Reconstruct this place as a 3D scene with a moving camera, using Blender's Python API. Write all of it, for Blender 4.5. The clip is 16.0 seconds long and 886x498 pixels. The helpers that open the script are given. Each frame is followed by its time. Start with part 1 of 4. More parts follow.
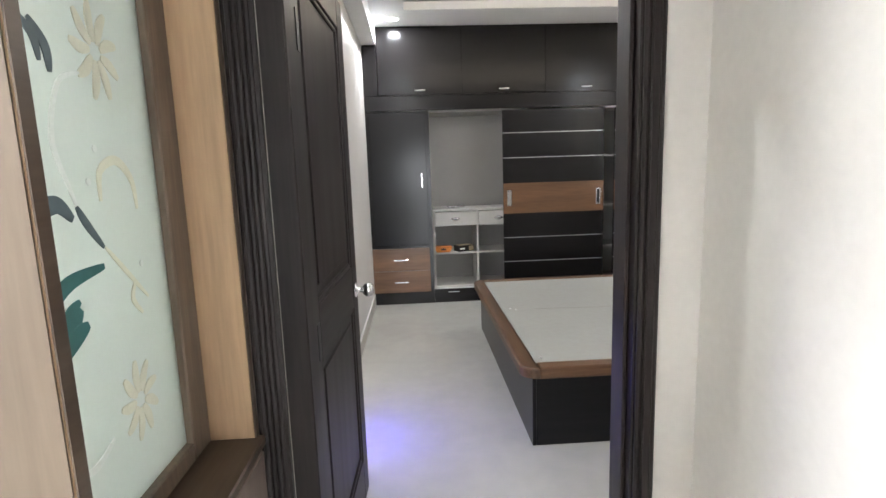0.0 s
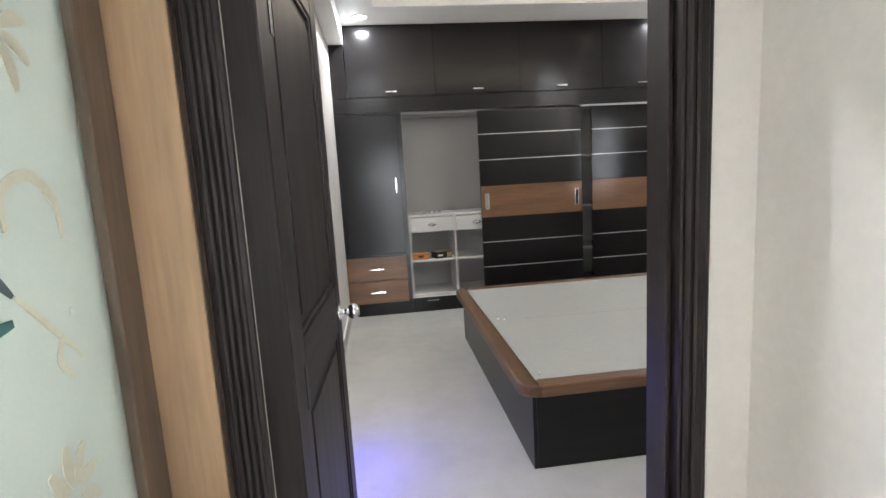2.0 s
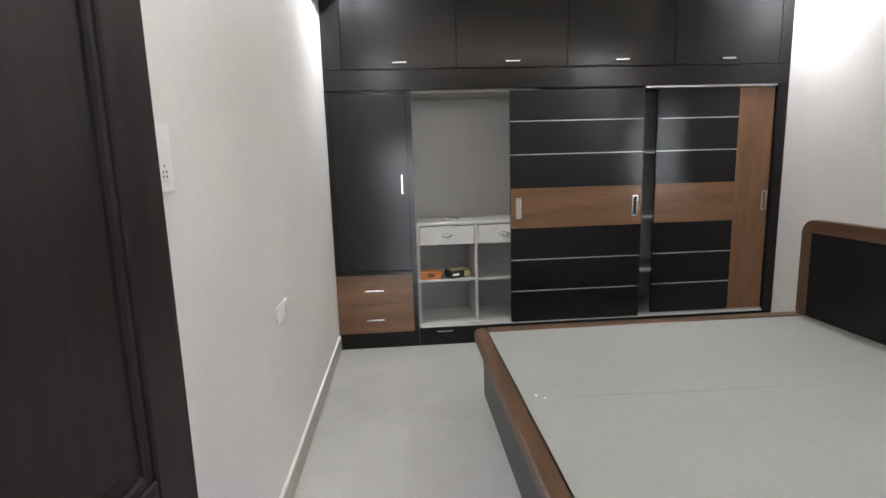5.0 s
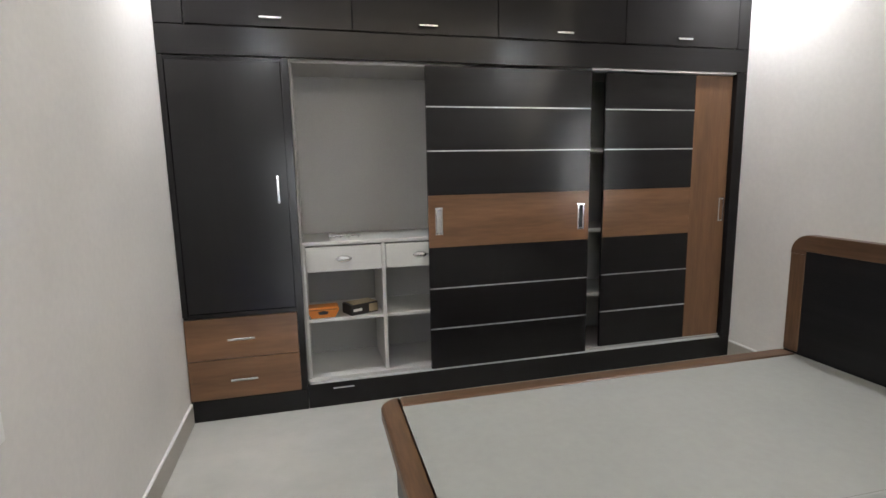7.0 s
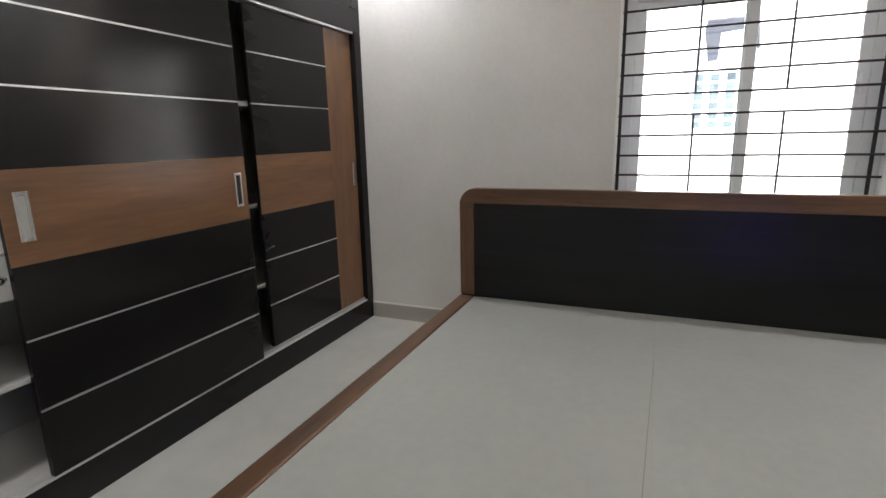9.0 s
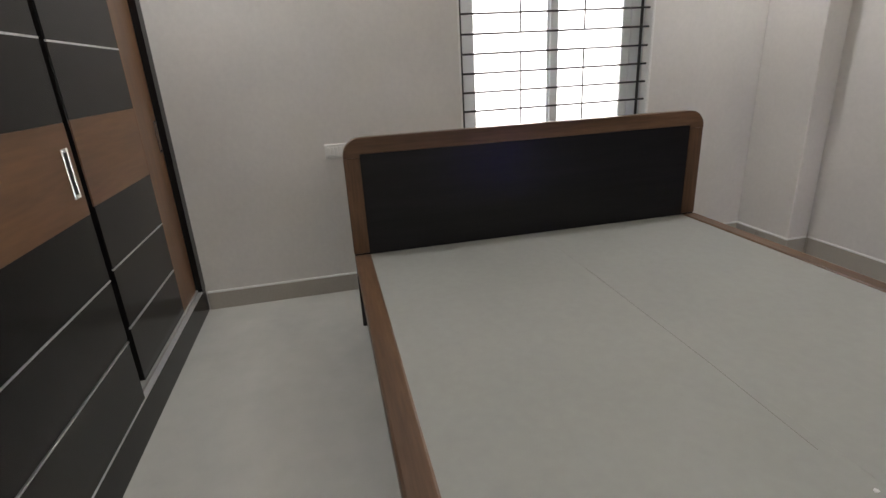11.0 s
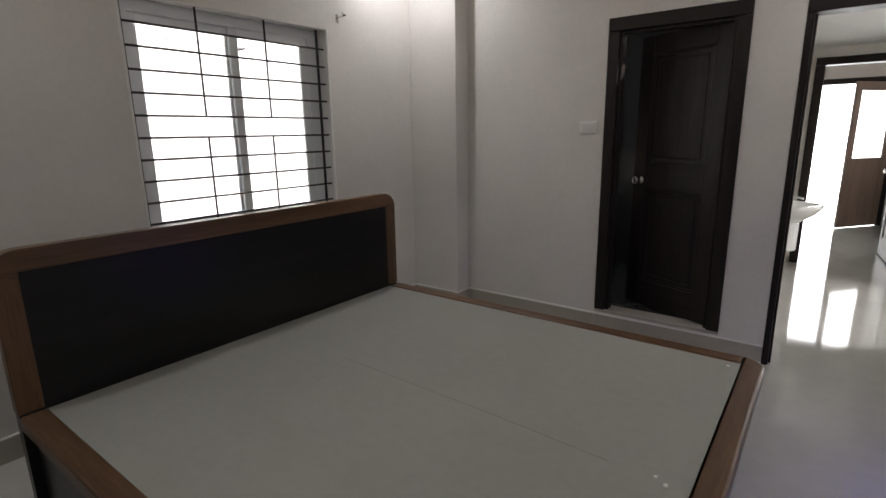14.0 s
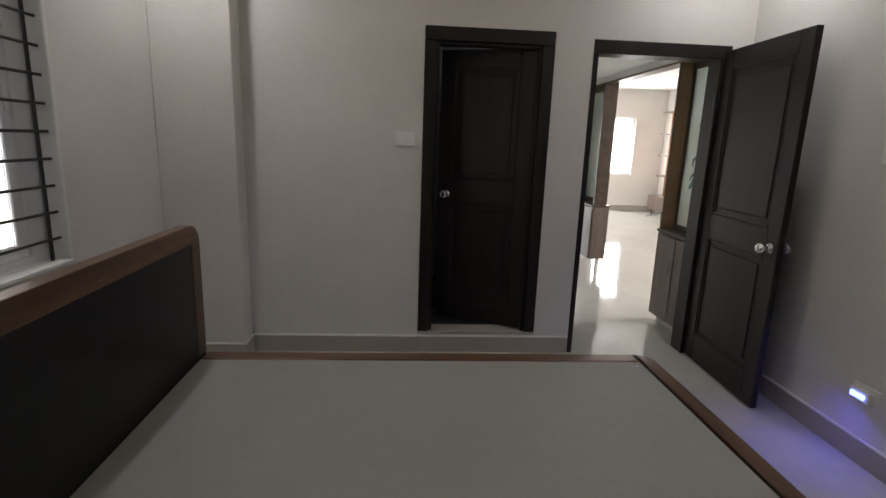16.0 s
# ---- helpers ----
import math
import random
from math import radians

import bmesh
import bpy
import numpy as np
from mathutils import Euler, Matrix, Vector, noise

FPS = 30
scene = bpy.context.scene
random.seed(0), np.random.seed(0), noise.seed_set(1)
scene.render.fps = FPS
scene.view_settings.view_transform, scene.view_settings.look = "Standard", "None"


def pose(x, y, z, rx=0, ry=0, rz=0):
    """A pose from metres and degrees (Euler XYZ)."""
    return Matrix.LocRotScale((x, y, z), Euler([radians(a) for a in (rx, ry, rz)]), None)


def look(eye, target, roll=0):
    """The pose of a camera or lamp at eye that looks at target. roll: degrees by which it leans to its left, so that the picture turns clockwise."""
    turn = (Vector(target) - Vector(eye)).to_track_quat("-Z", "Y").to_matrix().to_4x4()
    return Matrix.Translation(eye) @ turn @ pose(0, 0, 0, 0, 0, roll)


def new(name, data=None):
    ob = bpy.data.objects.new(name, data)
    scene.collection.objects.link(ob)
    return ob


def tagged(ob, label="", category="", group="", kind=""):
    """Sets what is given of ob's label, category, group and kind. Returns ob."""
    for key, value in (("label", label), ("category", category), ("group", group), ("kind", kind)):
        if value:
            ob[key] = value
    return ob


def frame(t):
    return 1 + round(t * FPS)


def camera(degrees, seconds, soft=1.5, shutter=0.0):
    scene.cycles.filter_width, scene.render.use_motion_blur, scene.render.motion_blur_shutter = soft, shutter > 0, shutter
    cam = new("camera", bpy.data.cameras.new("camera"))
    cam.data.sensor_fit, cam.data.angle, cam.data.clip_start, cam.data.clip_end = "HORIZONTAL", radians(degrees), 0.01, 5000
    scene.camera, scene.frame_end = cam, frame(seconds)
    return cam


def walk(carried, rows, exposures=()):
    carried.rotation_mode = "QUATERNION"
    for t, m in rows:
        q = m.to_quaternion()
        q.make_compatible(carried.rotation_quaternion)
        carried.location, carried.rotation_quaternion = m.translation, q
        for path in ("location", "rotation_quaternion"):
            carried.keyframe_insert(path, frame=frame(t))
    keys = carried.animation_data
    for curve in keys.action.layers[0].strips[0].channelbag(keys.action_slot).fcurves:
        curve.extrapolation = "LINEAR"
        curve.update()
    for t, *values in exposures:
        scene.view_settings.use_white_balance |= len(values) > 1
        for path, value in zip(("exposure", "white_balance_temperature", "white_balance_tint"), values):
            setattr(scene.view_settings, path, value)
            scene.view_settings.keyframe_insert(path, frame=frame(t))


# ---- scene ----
cam = camera(82.1, 16.0)
PATH = [
    (0, (0.108, 0.534, 1.426), (0.211, 2.509, 1.122), -1.9),
    (0.5, (0.061, 0.611, 1.427), (0.181, 2.584, 1.122), -1.8),
    (1, (0.042, 0.651, 1.419), (0.184, 2.622, 1.116), -1.6),
    (1.5, (0.024, 0.713, 1.437), (0.235, 2.68, 1.14), -2.9),
    (2, (0.03, 0.758, 1.436), (0.257, 2.723, 1.139), -3.3),
    (2.5, (0.063, 0.863, 1.432), (0.277, 2.829, 1.132), -3.2),
    (3, (0.121, 1.021, 1.415), (0.252, 2.995, 1.119), -2.1),
    (5.5, (0.235, 2.16, 1.479), (0.385, 4.127, 1.152), -1.6),
    (6, (0.295, 2.404, 1.468), (0.477, 4.371, 1.157), -1.3),
    (6.5, (0.34, 2.644, 1.44), (0.703, 4.587, 1.138), -1.0),
    (7, (0.374, 2.923, 1.424), (0.86, 4.838, 1.117), -1.1),
    (7.5, (0.265, 3.195, 1.404), (1.212, 4.929, 1.09), 0.0),
    (8, (0.139, 3.446, 1.419), (1.402, 4.956, 1.069), -0.9),
    (8.5, (0.165, 3.675, 1.38), (1.672, 4.935, 0.995), -1.8),
    (9, (0.1, 4.001, 1.345), (1.9, 4.758, 0.915), -1.2),
    (9.5, (0.056, 4.304, 1.37), (1.964, 4.668, 0.897), -2.9),
    (10, (0.129, 4.576, 1.337), (2.07, 4.692, 0.871), -2.9),
    (12.5, (0.135, 5.552, 1.487), (1.659, 4.570, 0.645), -3.7),
    (13, (0.160, 5.566, 1.502), (1.680, 4.381, 0.970), -2.9),
    (13.5, (0.288, 5.567, 1.461), (1.637, 4.159, 1.019), -1.2),
    (14, (0.490, 5.434, 1.449), (1.665, 3.877, 1.001), -0.9),
    (14.5, (0.818, 5.359, 1.443), (1.605, 3.573, 1.008), 1.4),
    (15, (1.151, 5.38, 1.476), (1.573, 3.477, 1.03), 1.1),
    (15.5, (1.469, 5.314, 1.46), (1.644, 3.37, 1.027), 1.4),
    (16, (1.846, 5.26, 1.466), (1.705, 3.309, 1.048), 2.1),
]
EXPOSURES = [(0.0, 2.42, 6450, 10), (3.0, 2.45, 6450, 10), (5.5, 2.32, 6350, 10), (6.0, 2.10, 6400, 10), (6.5, 2.08, 6450, 10), (7.0, 2.32, 6500, 10), (7.5, 2.34, 6550, 10), (9.0, 1.97, 6500, 10),
             (10.2, 1.78, 6600, 10), (12.5, 1.70, 6900, 12), (13.0, 1.15, 6900, 12), (14.5, 0.85, 6750, 12), (16.0, 0.66, 6850, 12)]
walk(cam, [(t, look(eye, target, roll)) for t, eye, target, roll in PATH], EXPOSURES)

# ---- world, sun, lamps ----
world = bpy.data.worlds.new("sky")
scene.world = world
world.use_nodes = True
wn = world.node_tree
sky = wn.nodes.new("ShaderNodeTexSky")
sky.sky_type = "NISHITA"
sky.sun_disc = False
sky.sun_elevation = radians(41)
sky.sun_rotation = radians(236)
wn.links.new(sky.outputs[0], wn.nodes["Background"].inputs[0])
wn.nodes["Background"].inputs[1].default_value = 0.15


def lamp(name, kind, m, power, colour, size=0.1, size_y=None, shape=None, angle=None):
    data = bpy.data.lights.new(name, kind)
    data.energy, data.color = power, colour
    if kind == "AREA":
        data.shape = shape or "RECTANGLE"
        data.size = size
        if size_y:
            data.size_y = size_y
    if angle:
        data.angle = radians(angle)
    ob = new(name, data)
    ob.matrix_world = m
    return ob


SUN_FROM = Vector((-0.62, -0.42, 0.66))
lamp("sun", "SUN", look(SUN_FROM * 10, (0, 0, 0)), 5.0, (1, 0.95, 0.88), angle=0.5)
COOL, WARM = (0.93, 0.95, 1.0), (1.0, 0.87, 0.70)
SPOTS = [(-0.04, 5.69), (3.07, 5.69), (3.05, 2.42), (-0.04, 2.42)]
for x, y in SPOTS:
    lamp("downlight_lamp", "AREA", look((x, y, 2.868), (x, y, 0)), 4.2, COOL, 0.10, shape="DISK")
TX0, TX1, TY0, TY1 = 0.075, 2.90, 2.60, 5.436
CZ = 2.99
for a, b, n in (((TX0 - 0.09, (TY0 + TY1) / 2), (TX0 + 0.6, (TY0 + TY1) / 2), TY1 - TY0),
                ((TX1 + 0.09, (TY0 + TY1) / 2), (TX1 - 0.6, (TY0 + TY1) / 2), TY1 - TY0)):
    lamp("cove_lamp", "AREA", look((*a, CZ), (*b, CZ + 0.25)), 1.7, WARM, 0.04, n)
for a, b, n in ((((TX0 + TX1) / 2, TY0 - 0.09), ((TX0 + TX1) / 2, TY0 + 0.6), TX1 - TX0),
                (((TX0 + TX1) / 2, TY1 + 0.09), ((TX0 + TX1) / 2, TY1 - 0.6), TX1 - TX0)):
    lamp("cove_lamp", "AREA", look((*a, CZ), (*b, CZ + 0.25)), 1.7, WARM, n, 0.04)
lamp("night_lamp", "AREA", look((-0.305, 3.155, 0.340), (0.1, 3.05, 0.0)), 0.7, (0.12, 0.10, 1.0), 0.07, 0.02)
# daylight standing in the openings of the rooms beyond the bedroom
lamp("living_window_light", "AREA", look((-2.58, -6.60, 1.5), (-2.4, 0, 0.8)), 62, (0.95, 0.98, 1.0), 1.46, 1.27)
lamp("balcony_light", "AREA", look((0.55, -4.75, 1.1), (0.3, 0, 0.9)), 6, (0.95, 0.98, 1.0), 1.3, 1.9)

# the pair at y 0.55 is added out of view to brighten corridor wall and glass
LIVING_SPOTS = [(-1.5, -3.9), (-2.9, -3.9), (-2.3, 0.55), (-3.5, 0.55)]
for x, y in LIVING_SPOTS:
    lamp("living_lamp", "AREA", look((x, y, 2.735), (x, y, 0)), 30 if y > 0 else 12, COOL, 0.30 if y > 0 else 0.12, shape="DISK")

# ---- materials ----


def material(name, base=(0.5, 0.5, 0.5), rough=0.5, metal=0.0, spec=0.5, grain=None, tint=0.12, speck=0.04, bump=0.0,
             bump_scale=120.0, coat=0.0, transmission=0.0, ior=1.45, emit=None, vary=0.2):
    """grain: scale along x, y, z of the streaks; tint: how far the large variation goes; speck: the fine one."""
    mat = bpy.data.materials.new(name)
    mat.use_nodes = True
    nt = mat.node_tree
    p = nt.nodes["Principled BSDF"]
    p.inputs["Roughness"].default_value = rough
    p.inputs["Metallic"].default_value = metal
    p.inputs["Specular IOR Level"].default_value = spec
    p.inputs["IOR"].default_value = ior
    p.inputs["Coat Weight"].default_value = coat
    p.inputs["Coat Roughness"].default_value = 0.08
    p.inputs["Transmission Weight"].default_value = transmission
    if emit:
        p.inputs["Emission Color"].default_value = (*emit[0], 1)
        p.inputs["Emission Strength"].default_value = emit[1]
    coord = nt.nodes.new("ShaderNodeTexCoord")
    big = nt.nodes.new("ShaderNodeTexNoise")
    big.inputs["Detail"].default_value = 4
    fine = nt.nodes.new("ShaderNodeTexNoise")
    fine.inputs["Detail"].default_value = 6
    if grain:
        for node, k in ((big, 1.0), (fine, 7.0)):
            m = nt.nodes.new("ShaderNodeMapping")
            m.inputs["Scale"].default_value = [g * k for g in grain]
            nt.links.new(coord.outputs["Object"], m.inputs[0])
            nt.links.new(m.outputs[0], node.inputs["Vector"])
            node.inputs["Scale"].default_value = 1.0
            node.inputs["Distortion"].default_value = 0.12
    else:
        nt.links.new(coord.outputs["Object"], big.inputs["Vector"])
        nt.links.new(coord.outputs["Object"], fine.inputs["Vector"])
        big.inputs["Scale"].default_value = 1.7
        fine.inputs["Scale"].default_value = bump_scale
    mix = nt.nodes.new("ShaderNodeMix")
    mix.data_type = "RGBA"
    mix.inputs["A"].default_value = (*[c * (1 - tint) for c in base], 1)
    mix.inputs["B"].default_value = (*[min(1, c * (1 + tint)) for c in base], 1)
    ramp = nt.nodes.new("ShaderNodeMapRange")
    ramp.inputs["From Min"].default_value, ramp.inputs["From Max"].default_value = 0.3, 0.7
    nt.links.new(big.outputs["Fac"], ramp.inputs["Value"])
    nt.links.new(ramp.outputs[0], mix.inputs["Factor"])
    mix2 = nt.nodes.new("ShaderNodeMix")
    mix2.data_type = "RGBA"
    mix2.blend_type = "MULTIPLY"
    mix2.inputs["Factor"].default_value = 1.0
    val = nt.nodes.new("ShaderNodeMapRange")
    val.inputs["From Min"].default_value, val.inputs["From Max"].default_value = 0.25, 0.75
    val.inputs["To Min"].default_value, val.inputs["To Max"].default_value = 1 - 2 * speck, 1.0
    nt.links.new(fine.outputs["Fac"], val.inputs["Value"])
    nt.links.new(mix.outputs["Result"], mix2.inputs["A"])
    nt.links.new(val.outputs[0], mix2.inputs["B"])
    nt.links.new(mix2.outputs["Result"], p.inputs["Base Color"])
    rr = nt.nodes.new("ShaderNodeMapRange")
    rr.inputs["To Min"].default_value, rr.inputs["To Max"].default_value = max(0.02, rough * (1 - vary)), min(1, rough * (1 + vary))
    nt.links.new(big.outputs["Fac"], rr.inputs["Value"])
    nt.links.new(rr.outputs[0], p.inputs["Roughness"])
    if bump:
        b = nt.nodes.new("ShaderNodeBump")
        b.inputs["Strength"].default_value = bump
        b.inputs["Distance"].default_value = 0.002
        nt.links.new(fine.outputs["Fac"], b.inputs["Height"])
        nt.links.new(b.outputs[0], p.inputs["Normal"])
    return mat


WALL = material("wall_paint", (0.70, 0.671, 0.634), 0.5, tint=0.05, speck=0.03, bump=0.22, bump_scale=38)
CEIL = material("ceiling_paint", (0.78, 0.78, 0.77), 0.7, tint=0.02, speck=0.02, bump=0.1)
FLOOR = material("floor_tile", (0.53, 0.52, 0.475), 0.05, tint=0.06, speck=0.04, bump_scale=9, coat=0.3)
SKIRT = material("skirting_tile", (0.42, 0.385, 0.335), 0.3, tint=0.07, speck=0.05)
SKIRT_TOP = material("white_bead", (0.82, 0.81, 0.78), 0.5, tint=0.02)
DARK = material("dark_laminate_vertical", (0.012, 0.0108, 0.0108), 0.19, spec=0.3, vary=0.0, grain=(22, 22, 0.7), tint=0.06, speck=0.02)
DARK_H = material("dark_laminate_horizontal", (0.012, 0.0108, 0.0108), 0.19, spec=0.3, vary=0.0, grain=(0.7, 22, 22), tint=0.06, speck=0.02)
BEDDARK = material("bed_dark_laminate", (0.013, 0.0125, 0.0135), 0.3, spec=0.3, vary=0.05, grain=(1, 1, 16), tint=0.2, speck=0.1, bump=0.03)
DOORWOOD = material("dark_stained_door", (0.0245, 0.0182, 0.0172), 0.44, spec=0.32, grain=(16, 16, 0.9), tint=0.3, speck=0.25, bump=0.06)
DOORRAIL = material("dark_stained_rail", (0.0245, 0.0182, 0.0172), 0.44, spec=0.32, grain=(0.9, 0.9, 16), tint=0.3, speck=0.25, bump=0.06)
WALNUT_X = material("walnut_laminate_x", (0.190, 0.096, 0.047), 0.30, grain=(0.9, 9, 9), tint=0.26, speck=0.14, bump=0.1)
WALNUT_Z = material("walnut_laminate_z", (0.190, 0.096, 0.047), 0.30, grain=(9, 9, 0.9), tint=0.26, speck=0.14, bump=0.1)
BED_X = material("bed_trim_x", (0.152, 0.081, 0.043), 0.36, grain=(0.9, 11, 11), tint=0.3, speck=0.2, bump=0.12)
BED_Y = material("bed_trim_y", (0.152, 0.081, 0.043), 0.36, grain=(11, 0.9, 11), tint=0.3, speck=0.2, bump=0.12)
BED_Z = material("bed_trim_z", (0.152, 0.081, 0.043), 0.36, grain=(11, 11, 0.9), tint=0.3, speck=0.2, bump=0.12)
BOARD = material("bed_board", (0.338, 0.338, 0.31), 0.6, spec=0.3, tint=0.05, speck=0.03, bump=0.04, bump_scale=25)
WHITE_LAM = material("white_laminate", (0.54, 0.53, 0.50), 0.35, tint=0.02, speck=0.02)
# grey-white of the cabinet insides, base lowered to hold the recess's shade
SHADED_GREY = material("shaded_grey_white", (0.37, 0.36, 0.34), 0.45, tint=0.04, speck=0.04)
TEAKWOOD = material("warm_teak_panel", (0.42, 0.20, 0.085), 0.4, grain=(10, 10, 0.8), tint=0.2, speck=0.12)
OAK = material("light_oak_laminate", (0.50, 0.335, 0.20), 0.42, grain=(12, 12, 0.8), tint=0.16, speck=0.12, bump=0.12)
# oak darkened so that the colour holds the end face's dimmer light
SHADED_OAK = material("shaded_oak_end", (0.13, 0.095, 0.066), 0.5, grain=(12, 12, 0.8), tint=0.18, speck=0.12, bump=0.12)
TAUPE = material("taupe_wood", (0.17, 0.125, 0.09), 0.42, grain=(12, 12, 0.9), tint=0.28, speck=0.2, bump=0.15)
LEDGE = material("brown_ledge", (0.095, 0.065, 0.045), 0.32, grain=(12, 0.9, 12), tint=0.25, speck=0.15, bump=0.1)
CABINET = material("grey_brown_cabinet", (0.17, 0.13, 0.11), 0.3, grain=(12, 12, 0.9), tint=0.2, speck=0.1)
CHROME = material("brushed_steel", (0.72, 0.72, 0.72), 0.22, metal=1.0, tint=0.05, speck=0.05)
SILVER = material("silver_strip", (0.62, 0.62, 0.62), 0.3, metal=0.6, tint=0.04, speck=0.03)
BLACK = material("black_slot", (0.01, 0.01, 0.01), 0.4)
PLASTIC = material("switch_plastic", (0.79, 0.78, 0.755), 0.3, tint=0.02, speck=0.01)
SEAM = material("board_seam", (0.20, 0.185, 0.165), 0.6, tint=0.1)
IRON = material("black_iron", (0.015, 0.015, 0.017), 0.45, tint=0.15, speck=0.1)
UPVC = material("white_upvc", (0.84, 0.86, 0.88), 0.3, tint=0.02, speck=0.01)
PORCELAIN = material("porcelain", (0.82, 0.82, 0.80), 0.08, tint=0.01, coat=0.5)
GLASS = material("clear_glass", (1, 1, 1), 0.0, transmission=1.0, tint=0.0, speck=0.0, spec=0.3)
FROST = material("frosted_glass", (0.60, 0.67, 0.63), 0.45, transmission=0.55, tint=0.05, speck=0.02)
TEAL = material("teal_etching", (0.06, 0.19, 0.19), 0.4, tint=0.2)
SLATE = material("slate_etching", (0.10, 0.14, 0.16), 0.4, tint=0.2)
PALE = material("clear_etching", (0.86, 0.90, 0.88), 0.25, tint=0.05)
CREAM = material("cream_etching", (0.76, 0.76, 0.64), 0.4, tint=0.12)
BATHTILE = material("bath_tile", (0.07, 0.075, 0.08), 0.25, tint=0.12, bump_scale=6)
OUTWALL = material("outside_plaster", (0.86, 0.85, 0.83), 0.8, tint=0.04, speck=0.04)
GROUND = material("ground_soil", (0.62, 0.61, 0.59), 0.9, tint=0.2, speck=0.2, bump_scale=4)
CLOTH = material("blue_grey_cloth", (0.045, 0.05, 0.065), 0.9, tint=0.2)
ORANGE = material("orange_plastic", (0.62, 0.20, 0.03), 0.4, tint=0.12)
CARDBOARD = material("gold_card", (0.42, 0.33, 0.20), 0.5, tint=0.15)
CARDBLACK = material("black_card", (0.02, 0.017, 0.015), 0.4)
# brown made pale: the glare on the backlit balcony leaf is in the colour
FARDOOR = material("glare_paled_door", (0.36, 0.26, 0.21), 0.4, grain=(14, 14, 0.9), tint=0.15, speck=0.1)
BRICKRED = material("rust_shutter", (0.30, 0.15, 0.09), 0.7, tint=0.2)
HAZE = material("bright_haze", (0.9, 0.9, 0.9), 0.9, tint=0.02, emit=((0.96, 0.98, 1.0), 3.2))
LAMP_ON = material("lamp_lens", (0.9, 0.9, 0.9), 0.5, emit=((0.88, 0.95, 1.0), 14))
WARM_ON = material("warm_lens", (0.9, 0.8, 0.6), 0.5, emit=((1.0, 0.75, 0.45), 6))
BLUE_ON = material("blue_lens", (0.4, 0.5, 0.9), 0.5, emit=((0.13, 0.20, 1.0), 4.0))

# ---- building blocks ----
ROOTS = {}


def bx(x0, x1, y0, y1, z0, z1, bevel=0.0, seg=1):
    bm = bmesh.new()
    bmesh.ops.create_cube(bm, size=1.0)
    for v in bm.verts:
        v.co = Vector((x0 + (v.co.x + 0.5) * (x1 - x0), y0 + (v.co.y + 0.5) * (y1 - y0), z0 + (v.co.z + 0.5) * (z1 - z0)))
    if bevel:
        bmesh.ops.bevel(bm, geom=list(bm.edges), offset=bevel, segments=seg, affect="EDGES", profile=0.5)
    return bm


def join(*bms):
    out = bmesh.new()
    for b in bms:
        me = bpy.data.meshes.new("tmp")
        b.to_mesh(me)
        b.free()
        out.from_mesh(me)
        bpy.data.meshes.remove(me)
    return out


def rod(a, b, r, n=12, r2=None):
    a, b = Vector(a), Vector(b)
    bm = bmesh.new()
    d = b - a
    m = Matrix.Translation((a + b) / 2) @ d.to_track_quat("Z", "Y").to_matrix().to_4x4()
    bmesh.ops.create_cone(bm, cap_ends=True, segments=n, radius1=r, radius2=r if r2 is None else r2, depth=d.length, matrix=m)
    return bm


def turned(profile, m, n=24):
    """A shape turned about z from (radius, height) pairs, then placed by m."""
    bm = bmesh.new()
    rings = [[bm.verts.new((r * math.cos(2 * math.pi * i / n), r * math.sin(2 * math.pi * i / n), h)) for i in range(n)] for r, h in profile]
    for a, b in zip(rings, rings[1:]):
        for i in range(n):
            bm.faces.new((a[i], a[(i + 1) % n], b[(i + 1) % n], b[i]))
    bm.faces.new(rings[0][::-1])
    bm.faces.new(rings[-1])
    bm.transform(m)
    for f in bm.faces:
        f.smooth = True
    return bm


def prism(points, axis, a, b, bevel=0.0):
    """A closed outline of (u, v) pairs pushed along an axis from a to b."""
    def at(u, v, w):
        return {"x": (w, u, v), "y": (u, w, v), "z": (u, v, w)}[axis]
    bm = bmesh.new()
    low = [bm.verts.new(at(u, v, a)) for u, v in points]
    high = [bm.verts.new(at(u, v, b)) for u, v in points]
    caps = [bm.faces.new(low[::-1]), bm.faces.new(high)]
    n = len(points)
    for i in range(n):
        bm.faces.new((low[i], low[(i + 1) % n], high[(i + 1) % n], high[i]))
    bmesh.ops.recalc_face_normals(bm, faces=list(bm.faces))
    if bevel:
        edges = {e for f in caps for e in f.edges}
        bmesh.ops.bevel(bm, geom=list(edges), offset=bevel, segments=2, affect="EDGES", profile=0.5)
    return bm


def arc(cx, cy, r, a0, a1, n=8):
    return [(cx + r * math.cos(radians(a0 + (a1 - a0) * i / n)), cy + r * math.sin(radians(a0 + (a1 - a0) * i / n))) for i in range(n + 1)]


def thing(name, at, label, category, group="", kind=""):
    ob = new(name)
    ob.location = at
    ob.empty_display_size = 0.1
    ROOTS[ob] = Vector(at)
    return tagged(ob, label, category, group, kind)


def part(name, bm, mat, parent, label=""):
    base = ROOTS[parent]
    bmesh.ops.translate(bm, verts=list(bm.verts), vec=-base)
    me = bpy.data.meshes.new(name)
    bm.to_mesh(me)
    bm.free()
    me.materials.append(mat)
    ob = new(name, me)
    ob.parent = parent
    ROOTS[ob] = base
    return tagged(ob, label)


def solid(name, bm, mat, label, category, kind="structure", group=""):
    me = bpy.data.meshes.new(name)
    bm.to_mesh(me)
    bm.free()
    me.materials.append(mat)
    return tagged(new(name, me), label, category, group, kind)


